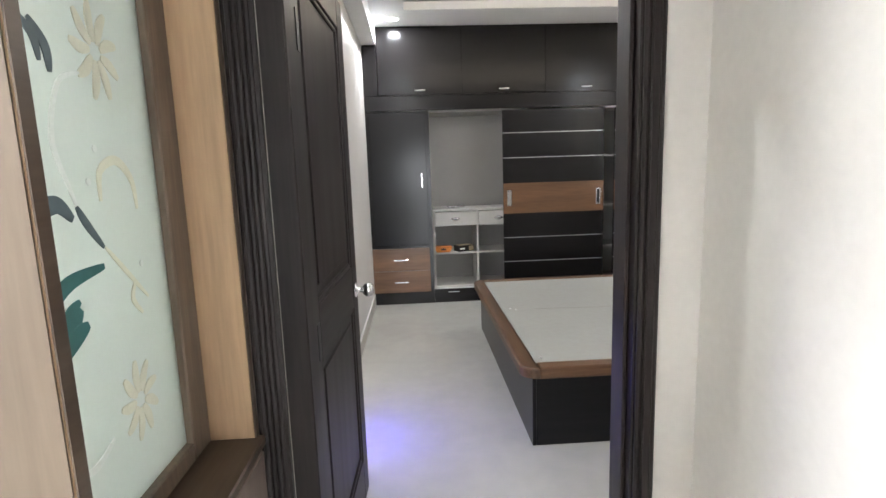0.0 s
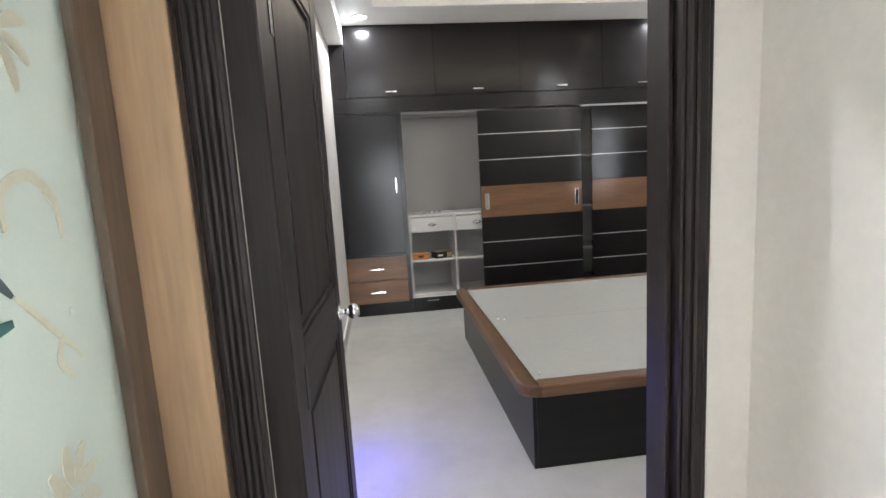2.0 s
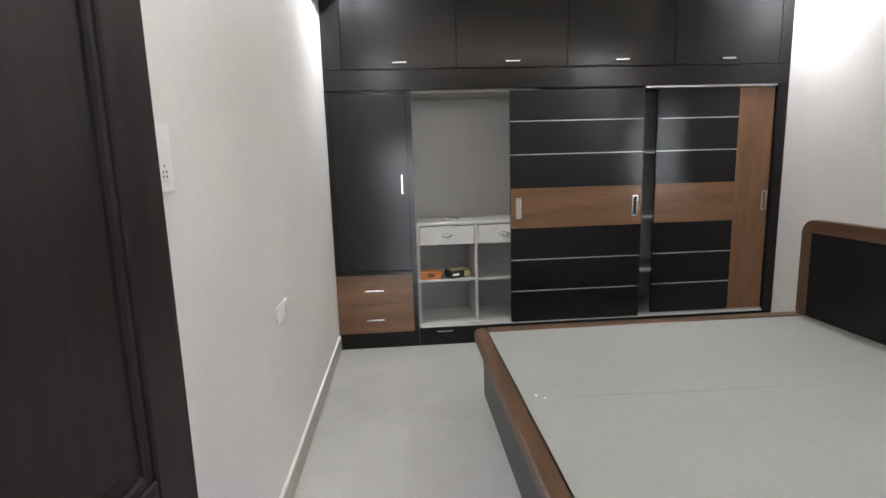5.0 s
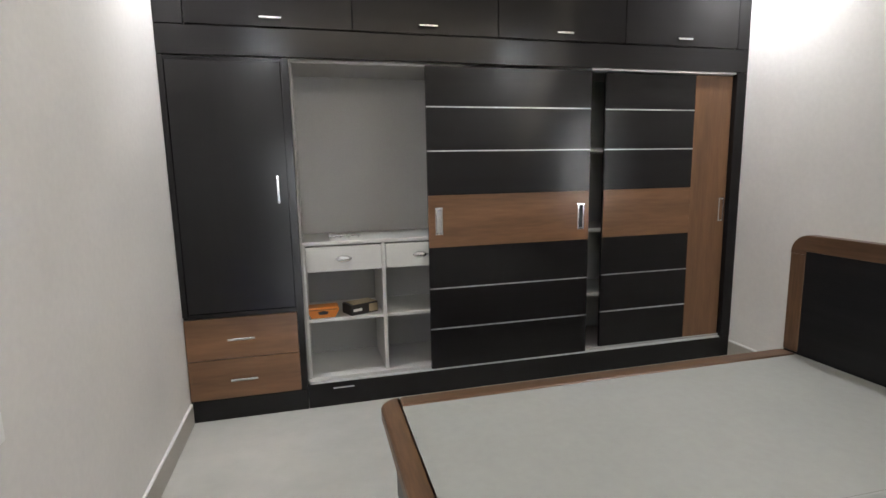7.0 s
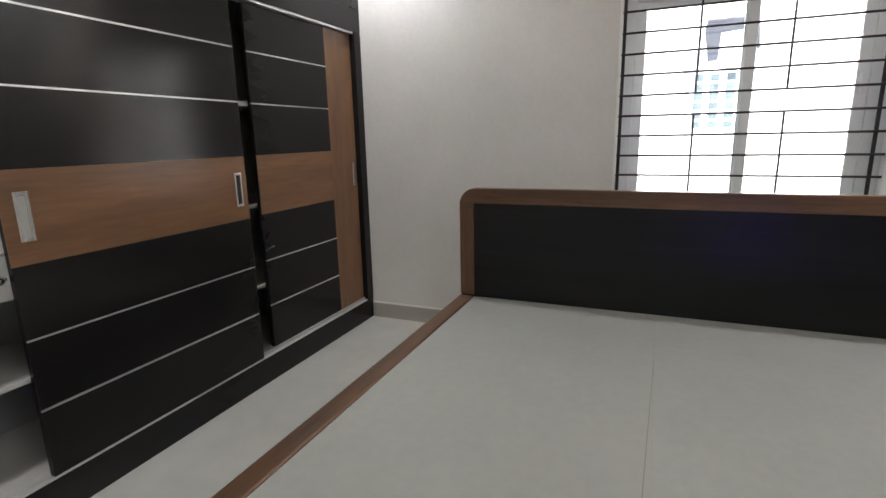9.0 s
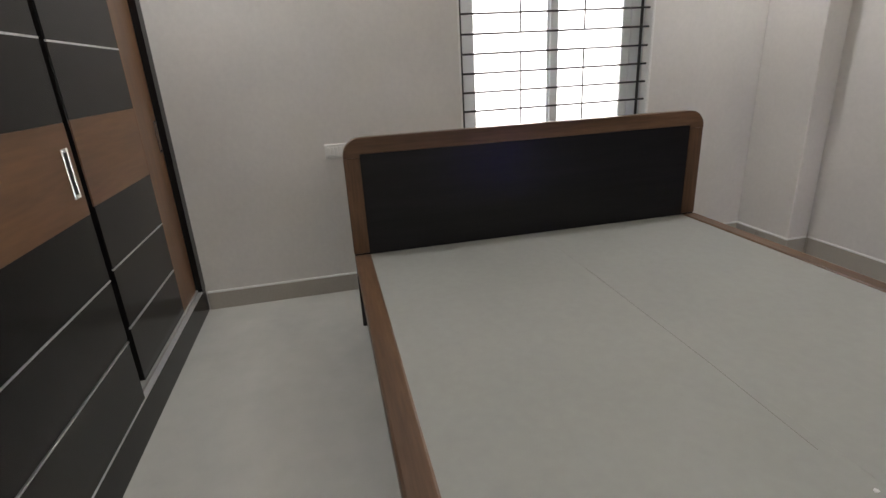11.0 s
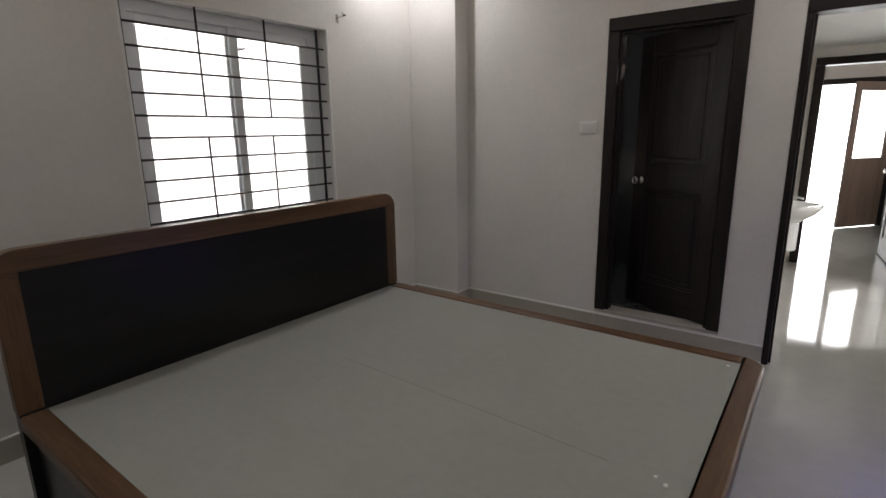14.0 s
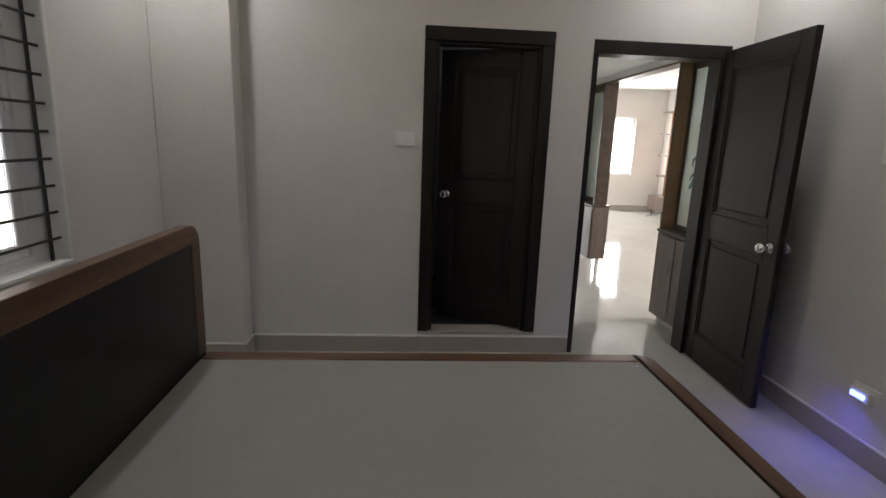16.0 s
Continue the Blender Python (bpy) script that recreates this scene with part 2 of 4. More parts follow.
# ---- setting: the bedroom ----
XL, XR, YD, YB = -0.37, 3.35, 1.886, 6.55
HY = 1.752
solid("floor", bx(-4.2, 3.55, -6.7, 6.75, -0.15, 0.0), FLOOR, "glossy cream vitrified tile floor running through all rooms", "floor")
solid("wall_west", bx(XL - 0.13, XL, YD, YB + 0.2, 0, 3.2), WALL, "cream textured painted wall with switches", "wall")
solid("wall_north", bx(XL - 0.13, XR + 0.2, YB, YB + 0.2, 0.0, 3.2), WALL, "cream painted wall behind the wardrobes", "wall")
WY0, WY1, WZ0, WZ1 = 2.930, 4.235, 0.87, 2.14
solid("wall_east", join(bx(XR, XR + 0.2, HY, WY0, 0, 3.2), bx(XR, XR + 0.2, WY1, YB, 0, 3.2), bx(XR, XR + 0.2, WY0, WY1, 0, WZ0), bx(XR, XR + 0.2, WY0, WY1, WZ1, 3.2)),
      WALL, "cream textured painted wall with a window opening", "wall")
DX0, DX1, DZ = -0.235, 0.683, 2.13
BX0, BX1, BZ0, BZ1 = 0.935, 1.762, 0.155, 2.16
solid("wall_south", join(bx(XL - 0.13, DX0, HY, YD, 0, 3.2), bx(DX0, DX1, HY, YD, DZ, 3.2), bx(DX1, BX0, HY, YD, 0, 3.2), bx(BX0, BX1, HY, YD, 0, BZ0 - 0.02),
                         bx(BX0, BX1, HY, YD, BZ1, 3.2), bx(BX1, XR, HY, YD, 0, 3.2)), WALL, "cream painted wall with two dark-framed doorways", "wall")
solid("pillar", bx(2.89, XR - 0.001, YD, 2.055, 0, 2.88, 0.004), WALL, "cream painted corner pillar standing proud of the wall", "pillar")
solid("beam", bx(XL, -0.225, YD, YB, 2.706, 3.1, 0.003), CEIL, "white painted beam along the top of the wall", "beam")
solid("ceiling", join(bx(-0.225, XR, YD, TY0, 2.88, 2.95), bx(-0.225, XR, TY1, YB, 2.88, 2.95), bx(-0.225, TX0, TY0, TY1, 2.88, 2.95), bx(TX1, XR, TY0, TY1, 2.88, 2.95)),
      CEIL, "white false ceiling border round a raised tray", "ceiling")
solid("ceiling_tray", bx(XL, XR, YD, YB, 3.2, 3.3), CEIL, "white raised ceiling tray lit by a warm cove", "ceiling")


def skirting(name, runs):
    a = thing(name, (0, 0, 0), "grey-beige tile skirting with a white painted top edge", "skirting", kind="structure")
    for x0, x1, y0, y1, ax in runs:
        part("skirting_tile", bx(x0, x1, y0, y1, 0, 0.113, 0.002), SKIRT, a)
        part("top_bead", bx(x0, x1, y0, y1, 0.1132, 0.124, 0.002), SKIRT_TOP, a, "white painted bead")


skirting("baseboard", [(XL, XL + 0.014, YD + 0.002, 5.95, "y"), (XR - 0.014, XR, 2.07, 5.95, "y"), (2.876, XR - 0.002, 2.055, 2.069, "x"),
                       (2.876, 2.89, YD + 0.016, 2.055, "y"), (BX1 + 0.002, 2.876, YD, YD + 0.014, "x"), (DX1 + 0.002, BX1 - 0.002, YD, YD + 0.010, "x"),
                       (XL + 0.016, DX0 - 0.002, YD, YD + 0.014, "x")])

# window of the bedroom: reveal, sliding frames, panes, grille
win = thing("window_1", (XR + 0.1, (WY0 + WY1) / 2, WZ0), "white sliding window behind a black iron grille", "window", kind="structure")
FX0, FX1 = 3.44, 3.51
part("window_frame", join(bx(FX0, FX1, WY0, WY0 + 0.10, WZ0, WZ1), bx(FX0, FX1, WY1 - 0.07, WY1, WZ0, WZ1), bx(FX0, FX1, WY0 + 0.10, WY1 - 0.07, WZ1 - 0.06, WZ1),
                          bx(FX0, FX1, WY0 + 0.10, WY1 - 0.07, WZ0, WZ0 + 0.05)), UPVC, win)
for y0, y1, x in ((3.03, 3.60, 3.452), (3.555, 4.165, 3.478)):
    s = part("sash", join(bx(x, x + 0.024, y0, y0 + 0.055, WZ0 + 0.051, WZ1 - 0.061, 0.003), bx(x, x + 0.024, y1 - 0.055, y1, WZ0 + 0.051, WZ1 - 0.061, 0.003),
                          bx(x, x + 0.024, y0 + 0.055, y1 - 0.055, WZ1 - 0.106, WZ1 - 0.061, 0.003), bx(x, x + 0.024, y0 + 0.055, y1 - 0.055, WZ0 + 0.051, WZ0 + 0.106, 0.003)), UPVC, win)
    g = part("pane", bx(x + 0.010, x + 0.014, y0 + 0.056, y1 - 0.056, WZ0 + 0.107, WZ1 - 0.107), GLASS, s)
    g.visible_shadow = False
part("sash_handle", bx(3.440, 3.4515, 3.05, 3.068, 1.52, 1.62, 0.003), UPVC, win)
part("sill", bx(XR - 0.012, FX0, WY0 + 0.001, WY1 - 0.001, WZ0 + 0.001, WZ0 + 0.018, 0.003), SKIRT_TOP, win)
part("reveal_bead", join(bx(XR - 0.004, XR + 0.085, WY0 + 0.0005, WY0 + 0.008, WZ0 + 0.019, WZ1 - 0.001, 0.002),
                         bx(XR - 0.004, XR - 0.0005, WY0 - 0.010, WY0, WZ0, WZ1 + 0.01), bx(XR - 0.004, XR - 0.0005, WY1, WY1 + 0.012, WZ0, WZ1 + 0.01)), SKIRT_TOP, win)
GZ = [WZ1 - 0.125 - 0.1145 * i for i in range(10)]
GX = XR + 0.03
for z in GZ:
    part("grille_bar", rod((GX, WY0 + 0.009, z), (GX, WY1, z), 0.0062, 8), IRON, win)
for y in (WY0 + 0.058, WY1 - 0.012):
    part("grille_side", bx(GX + 0.007, GX + 0.013, y - 0.009, y + 0.009, WZ0 + 0.02, WZ1 - 0.002), IRON, win)
for y in (3.395, 3.83):
    part("grille_upright", rod((GX + 0.009, y, GZ[4] - 0.006), (GX + 0.009, y, WZ1), 0.0062, 8), IRON, win)
    part("grille_upright", rod((GX + 0.009, y, WZ0 + 0.018), (GX + 0.009, y, GZ[5] + 0.006), 0.0062, 8), IRON, win)


# ---- doors ----
def panel_leaf(parent, x0, x1, z0, z1, t, m):
    """A leaf of stiles and rails with two fielded panels, lying along x with its face at y = 0, then placed by m."""
    def put(name, bm, mat, label=""):
        bm.transform(m)
        return part(name, bm, mat, parent, label)
    w = 0.105
    for a, b in ((x0, x0 + w), (x1 - w, x1)):
        put("stile", bx(a, b, 0, t, z0, z1, 0.003), DOORWOOD)
    mid = z0 + 0.955
    for a, b in ((z0, z0 + 0.19), (mid - 0.085, mid + 0.085), (z1 - 0.12, z1)):
        put("rail", bx(x0 + w, x1 - w, 0.0004, t - 0.0004, a, b, 0.003), DOORRAIL)
    for a, b in ((z0 + 0.19, mid - 0.085), (mid + 0.085, z1 - 0.12)):
        put("panel", join(bx(x0 + w, x1 - w, t * 0.36, t * 0.64, a, b), bx(x0 + w + 0.045, x1 - w - 0.045, t * 0.18, t * 0.82, a + 0.045, b - 0.045, 0.006)), DOORWOOD)
        for c, d, e, f in ((x0 + w, x0 + w + 0.018, a, b), (x1 - w - 0.018, x1 - w, a, b), (x0 + w + 0.018, x1 - w - 0.018, a, a + 0.018), (x0 + w + 0.018, x1 - w - 0.018, b - 0.018, b)):
            put("moulding", bx(c, d, 0.005, t - 0.005, e, f, 0.004), DOORWOOD)


KNOB = [(0.030, 0.0), (0.030, 0.006), (0.013, 0.010), (0.011, 0.030), (0.020, 0.036), (0.029, 0.046), (0.031, 0.058), (0.027, 0.070), (0.016, 0.076), (0.004, 0.077)]

door = thing("door_1", (-0.18, YD, 0), "dark-stained two-panel wooden door standing wide open", "door", kind="structure")
part("frame_head", bx(DX0 + 0.001, DX1 - 0.001, HY - 0.004, YD + 0.006, 2.045, DZ - 0.001, 0.004), DOORRAIL, door)
part("frame_jamb", bx(DX0 + 0.001, -0.165, HY - 0.004, YD + 0.006, 0, 2.044, 0.004), DOORWOOD, door)
part("filler_strip", bx(-0.2275, -0.2260, HY - 0.0060, HY - 0.0042, 0, 2.04), SKIRT, door, "pale filler line beside the casing")
part("frame_jamb", bx(0.648, DX1 - 0.001, HY - 0.004, YD + 0.006, 0, 2.044, 0.004), DOORWOOD, door)
part("door_stop", bx(0.636, 0.6475, HY + 0.03, YD - 0.045, 0, 2.04, 0.002), DOORWOOD, door)


def fluted(x0, x1, z0, z1):
    """An upright casing with rounded flutes on its hall side."""
    pts, n = [], 4
    pts += [(x0, HY - 0.0042), (x0, HY - 0.016)]
    w = (x1 - x0 - 0.016) / n
    for i in range(n):
        cx = x0 + 0.008 + w * (i + 0.5)
        pts += [(cx + 0.46 * w * math.cos(radians(180 + 30 * k)), HY - 0.017 + 0.0045 * math.sin(radians(180 + 30 * k))) for k in range(7)]
    pts += [(x1, HY - 0.016), (x1, HY - 0.0042)]
    return prism(pts, "z", z0, z1)


part("casing", fluted(-0.300, -0.229, 0, 2.20), DOORWOOD, door, "fluted dark casing")
part("casing", bx(0.652, 0.704, HY - 0.022, HY - 0.0042, 0, 2.20, 0.006), DOORWOOD, door)
part("casing_bead", bx(0.664, 0.690, HY - 0.030, HY - 0.0225, 0, 2.19, 0.005), DOORWOOD, door)
part("casing_head", bx(-0.228, 0.651, HY - 0.022, HY - 0.0042, 2.05, 2.20, 0.006), DOORRAIL, door)
leaf_m = pose(-0.188, YD + 0.0085, 0, 0, 0, 87.6)
panel_leaf(door, 0.0, 0.80, 0.012, 2.092, 0.036, leaf_m)
for side in (1, -1):
    m = leaf_m @ (pose(0.738, 0, 0.945, 90) if side > 0 else pose(0.738, 0.036, 0.945, -90))
    part("knob", turned(KNOB, m), CHROME, door, "round brushed steel knob")
for z in (0.26, 0.98, 1.78):
    part("hinge", join(rod((-0.182, YD + 0.0125, z - 0.05), (-0.182, YD + 0.0125, z + 0.05), 0.006), bx(-0.1650, -0.1625, YD - 0.028, YD + 0.004, z - 0.05, z + 0.05)), IRON, door)

bath = thing("door_2", ((BX0 + BX1) / 2, YD, BZ0), "dark-stained bathroom door standing ajar above a raised sill", "door", kind="structure")
part("frame_head", bx(BX0 + 0.001, BX1 - 0.001, HY, YD + 0.012, 2.075, BZ1 - 0.001, 0.004), DOORRAIL, bath)
part("frame_jamb", bx(BX0 + 0.001, BX0 + 0.075, HY, YD + 0.012, BZ0, 2.074, 0.004), DOORWOOD, bath)
part("frame_jamb", bx(BX1 - 0.075, BX1 - 0.001, HY, YD + 0.012, BZ0, 2.074, 0.004), DOORWOOD, bath)
part("sill", bx(BX0 + 0.001, BX1 - 0.001, HY, YD + 0.008, BZ0 - 0.0195, BZ0 - 0.001, 0.003), SKIRT, bath, "grey-beige stone sill")
for a, c, z0, z1 in ((BX0 + 0.0755, BX0 + 0.095, BZ0, 2.074), (BX1 - 0.095, BX1 - 0.0755, BZ0, 2.074), (BX0 + 0.0955, BX1 - 0.0955, 2.055, 2.074)):
    part("door_stop", bx(a, c, HY + 0.05, YD - 0.012, z0, z1, 0.003), DOORWOOD, bath)
bath_m = pose(BX0 + 0.078, YD - 0.075, 0, 0, 0, -24)
panel_leaf(bath, 0.0, 0.665, BZ0 + 0.008, 2.07, 0.034, bath_m)
part("knob", turned(KNOB, bath_m @ pose(0.60, 0.034, 1.09, -90)), CHROME, bath, "round brushed steel knob")

# bathroom behind the second door
solid("bath_floor", bx(0.981, 2.40, 0.30, HY - 0.001, 0.001, BZ0 - 0.03), BATHTILE, "grey tiled raised bathroom floor", "floor")
solid("bath_wall", join(bx(2.40, 2.50, 0.2, HY, 0, 2.6), bx(0.98, 2.40, 0.2, 0.30, 0, 2.6)), BATHTILE, "grey tiled bathroom wall", "wall")
solid("bath_ceiling", bx(0.98, 2.5, 0.2, HY, 2.6, 2.65), CEIL, "white bathroom ceiling", "ceiling")
shower = thing("shower_head", (2.40, 0.72, 2.02), "chrome shower head on a bent arm", "shower")
part("arm", join(rod((2.399, 0.72, 2.04), (2.22, 0.72, 2.07), 0.010), rod((2.22, 0.72, 2.07), (2.17, 0.72, 2.02), 0.010)), CHROME, shower)
part("head", rod((2.17, 0.72, 2.02), (2.135, 0.72, 1.97), 0.018, 18, 0.045), CHROME, shower)

# ---- corridor and rooms beyond ----
CX = 0.82
HC = 2.22
solid("wall_corridor", bx(CX, CX + 0.10, -1.25, HY, 0, HC), WALL, "cream painted corridor wall", "wall")
solid("ceiling_corridor", bx(-0.44, CX + 0.1, -1.35, HY, HC, HC + 0.1), CEIL, "white low corridor ceiling", "ceiling")
solid("wall_corridor_end", join(bx(-0.62, -0.245, -1.35, -1.2, 0, 2.8), bx(0.72, 0.92, -1.35, -1.2, 0, 2.8), bx(-0.245, 0.72, -1.35, -1.2, 2.12, 2.8)), WALL, "cream wall with a dark door frame at the corridor end", "wall")
end = thing("door_3", (0.24, -1.27, 0), "door frame at the corridor end with its leaf swung open", "door", kind="structure")
part("frame_jamb", bx(-0.244, -0.165, -1.36, -1.18, 0, 2.045, 0.004), DOORWOOD, end)
part("frame_jamb", bx(0.64, 0.719, -1.36, -1.18, 0, 2.045, 0.004), DOORWOOD, end)
part("frame_head", bx(-0.244, 0.719, -1.36, -1.18, 2.046, 2.119, 0.004), DOORRAIL, end)
end_m = pose(-0.17, -1.365, 0, 0, 0, -86)
panel_leaf(end, 0.0, 0.79, 0.012, 2.04, 0.036, end_m)
part("knob", turned(KNOB, end_m @ pose(0.73, 0.036, 0.95, -90)), CHROME, end, "round steel knob")
solid("wall_far_room", join(bx(-0.62, -0.52, -4.5, -1.35, 0, 2.8), bx(1.6, 1.7, -4.5, -1.35, 0, 2.8), bx(-0.62, -0.23, -4.55, -4.4, 0, 2.8), bx(1.30, 1.7, -4.55, -4.4, 0, 2.8),
                            bx(-0.23, 1.30, -4.55, -4.4, 2.13, 2.8)), WALL, "cream walls of the room beyond the corridor", "wall")
solid("ceiling_far_room", bx(-0.62, 1.7, -4.55, -1.35, 2.8, 2.9), CEIL, "white ceiling of the room beyond", "ceiling")
balcony = thing("door_4", (0.24, -4.47, 0), "dark-framed balcony door with its leaf open", "door", kind="structure")
part("frame_jamb", bx(-0.229, -0.16, -4.56, -4.39, 0, 2.05, 0.004), DOORWOOD, balcony)
part("frame_jamb", bx(1.23, 1.299, -4.56, -4.39, 0, 2.05, 0.004), DOORWOOD, balcony)
part("frame_head", bx(-0.229, 1.299, -4.56, -4.39, 2.051, 2.129, 0.004), DOORRAIL, balcony)
LB = pose(-0.150, -4.42, 0, 0, 0, 52)
for nm, bm in (("stile", bx(0, 0.10, 0, 0.036, 0.012, 2.04, 0.003)), ("stile", bx(0.68, 0.78, 0, 0.036, 0.012, 2.04, 0.003)), ("rail", bx(0.1, 0.68, 0, 0.036, 0.012, 0.2)),
               ("rail", bx(0.1, 0.68, 0, 0.036, 0.86, 1.0)), ("rail", bx(0.1, 0.68, 0, 0.036, 1.92, 2.04)), ("panel", bx(0.1, 0.68, 0.01, 0.026, 0.2, 0.86))):
    bm.transform(LB)
    part(nm, bm, FARDOOR, balcony)

solid("wall_living", join(bx(-4.2, -4.05, -6.5, HY, 0, 2.8), bx(-4.05, -3.36, -6.7, -6.5, 0, 2.8), bx(-1.80, -0.62, -6.7, -6.5, 0, 2.8), bx(-3.36, -1.80, -6.7, -6.5, 0, 0.82),
                          bx(-3.36, -1.80, -6.7, -6.5, 2.13, 2.8), bx(-0.72, -0.62, -6.5, -4.5, 0, 2.8), bx(-4.05, -0.50, HY, YD, 0, 2.8)), WALL, "cream living room walls", "wall")
solid("ceiling_living", bx(-4.2, -0.441, -6.6, YD, 2.75, 2.9), CEIL, "white living room ceiling", "ceiling")
solid("beam_corridor", bx(-0.44, -0.318, -1.2, HY, 2.162, 2.76, 0.003), CEIL, "white beam with a wood underside above the partition", "beam")
solid("beam_lining", bx(-0.442, -0.316, -1.198, HY - 0.025, 2.142, 2.161, 0.003), TAUPE, "brown wood lining under the beam", "trim")
lw = thing("window_2", (-2.55, -6.6, 0.82), "bright white sliding living room window", "window", kind="structure")
for x0, x1 in ((-3.359, -2.56), (-2.54, -1.801)):
    s = part("sash", join(bx(x0, x0 + 0.05, -6.58, -6.54, 0.821, 2.129), bx(x1 - 0.05, x1, -6.58, -6.54, 0.821, 2.129), bx(x0 + 0.05, x1 - 0.05, -6.58, -6.54, 2.08, 2.129), bx(x0 + 0.05, x1 - 0.05, -6.58, -6.54, 0.821, 0.87)), UPVC, lw)
skirting("baseboard_living", [(-4.05, -0.75, -6.5, -6.486, "x")])


# ---- the partition units between corridor and living room ----
def ribbon(points, width, x, ends=(0.12, 0.12), n=26):
    """A tapering stroke in the plane of the glass, through (y, z) points."""
    p = [Vector((0, *q)) for q in points]
    def at(u):
        u = u * (len(p) - 1)
        i = min(int(u), len(p) - 2)
        f = u - i
        a, b, c, d = p[max(i - 1, 0)], p[i], p[i + 1], p[min(i + 2, len(p) - 1)]
        return 0.5 * ((2 * b) + (c - a) * f + (2 * a - 5 * b + 4 * c - d) * f * f + (3 * b - a - 3 * c + d) * f ** 3)
    left, right = [], []
    for k in range(n + 1):
        u = k / n
        q, t = at(u), at(min(u + 0.02, 1)) - at(max(u - 0.02, 0))
        t.normalize()
        side = Vector((0, -t.z, t.y)) * width * 0.5 * (math.sin(math.pi * (ends[0] + (1 - ends[0] - ends[1]) * u)) + 0.02)
        left.append(((q + side).y, (q + side).z))
        right.append(((q - side).y, (q - side).z))
    return prism(left + right[::-1], "x", x, x + 0.0015)


def partition_unit(name, x0, x1, y0, y1, z0, label, etched, lining):
    u = thing(name, ((x0 + x1) / 2, (y0 + y1) / 2, z0), label, "partition")
    part("cabinet", bx(x0, x1, y0, y1, z0, 0.775, 0.004), CABINET, u, "grey-brown wall-hung cabinet box")
    for a in (y0 + 0.03, y1 - 0.07):
        part("foot", bx(x0 + 0.05, x0 + 0.09, a, a + 0.04, 0, z0 - 0.0005, 0.003), SKIRT_TOP, u, "short white foot")
    ym = (y0 + y1) / 2
    for a, b in ((y0 + 0.012, ym - 0.003), (ym + 0.003, y1 - 0.012)):
        d = part("cabinet_door", bx(x1 + 0.0005, x1 + 0.016, a, b, z0 + 0.01, 0.765, 0.003), CABINET, u)
        part("handle", rod((x1 + 0.028, b - 0.04, 0.45), (x1 + 0.028, b - 0.04, 0.57), 0.005), CHROME, d)
    part("ledge", bx(x0 - 0.005, x1 + 0.02, y0 - 0.005, y1, 0.7755, 0.80, 0.004), LEDGE, u, "dark brown ledge board")
    top = 2.14
    if not etched:
        x0 += 0.035
    for a, b in ((y0, y0 + 0.02), (y1 - 0.02, y1)):
        part("side_panel", bx(x0, x1, a, b, 0.8005, top, 0.002), lining, u, "wood-lined side panel")
        part("edge_band", bx(x1 + 0.0005, x1 + 0.003, a - 0.001, b + 0.001, 0.8005, top), LEDGE, u)
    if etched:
        # thin added sheet that carries the shade of the oak end
        part("shaded_end_face", bx(x0 + 0.002, x1 - 0.002, y0 - 0.004, y0 - 0.0015, 0.8005, top), SHADED_OAK, u, "oak end face with its shade put into the colour")
    a, b = y0 + 0.0205, y1 - 0.0205
    w = 0.085
    part("glass_frame", join(bx(x0, x0 + 0.035, a, a + 0.02, 0.801, top, 0.003), bx(x0, x0 + 0.035, b - w, b, 0.801, top, 0.003), bx(x0, x0 + 0.035, a + 0.02, b - w, 0.801, 0.845, 0.003),
                             bx(x0, x0 + 0.035, a + 0.02, b - w, top - 0.05, top, 0.003)), TAUPE, u, "taupe wooden glass frame")
    pane = part("glass_panel", bx(x0 + 0.012, x0 + 0.018, a + 0.02, b - w, 0.846, top - 0.051), FROST, u, "frosted glass etched with flowers")
    if etched:
        gx = x0 + 0.0185
        def flat(y, z):
            return 0.2226 + 0.8371 * y - 0.0260 * z, 0.1527 + 0.0079 * y + 0.8309 * z
        S = [(((1.395, 1.715), (1.392, 1.76), (1.36, 1.80)), 0.022, SLATE), (((1.372, 1.73), (1.365, 1.77), (1.333, 1.80)), 0.018, SLATE),
             (((1.475, 1.728), (1.41, 1.70), (1.37, 1.60), (1.395, 1.51), (1.41, 1.47)), 0.013, PALE), (((1.405, 1.475), (1.427, 1.44), (1.47, 1.387)), 0.018, SLATE),
             (((1.39, 1.452), (1.352, 1.482), (1.308, 1.465), (1.300, 1.40)), 0.034, SLATE), (((1.28, 1.27), (1.31, 1.315), (1.36, 1.34), (1.46, 1.35)), 0.03, TEAL),
             (((1.285, 1.19), (1.32, 1.235), (1.37, 1.285)), 0.045, TEAL), (((1.30, 1.205), (1.345, 1.235), (1.385, 1.25)), 0.035, TEAL), (((1.33, 1.25), (1.335, 1.28), (1.37, 1.30)), 0.025, TEAL),
             (((1.479, 1.48), (1.49, 1.54), (1.55, 1.562), (1.60, 1.52), (1.608, 1.455)), 0.02, CREAM), (((1.47, 1.387), (1.528, 1.327), (1.603, 1.25)), 0.012, CREAM),
             (((1.27, 0.985), (1.34, 0.975), (1.404, 0.999)), 0.016, PALE), (((1.56, 1.30), (1.54, 1.26), (1.57, 1.22)), 0.014, CREAM)]
        for k, (pts, wd, mt) in enumerate(S):
            part("etched_stroke", ribbon([flat(*q) for q in pts], wd * 0.83, gx + 0.0003 * k), mt, pane)
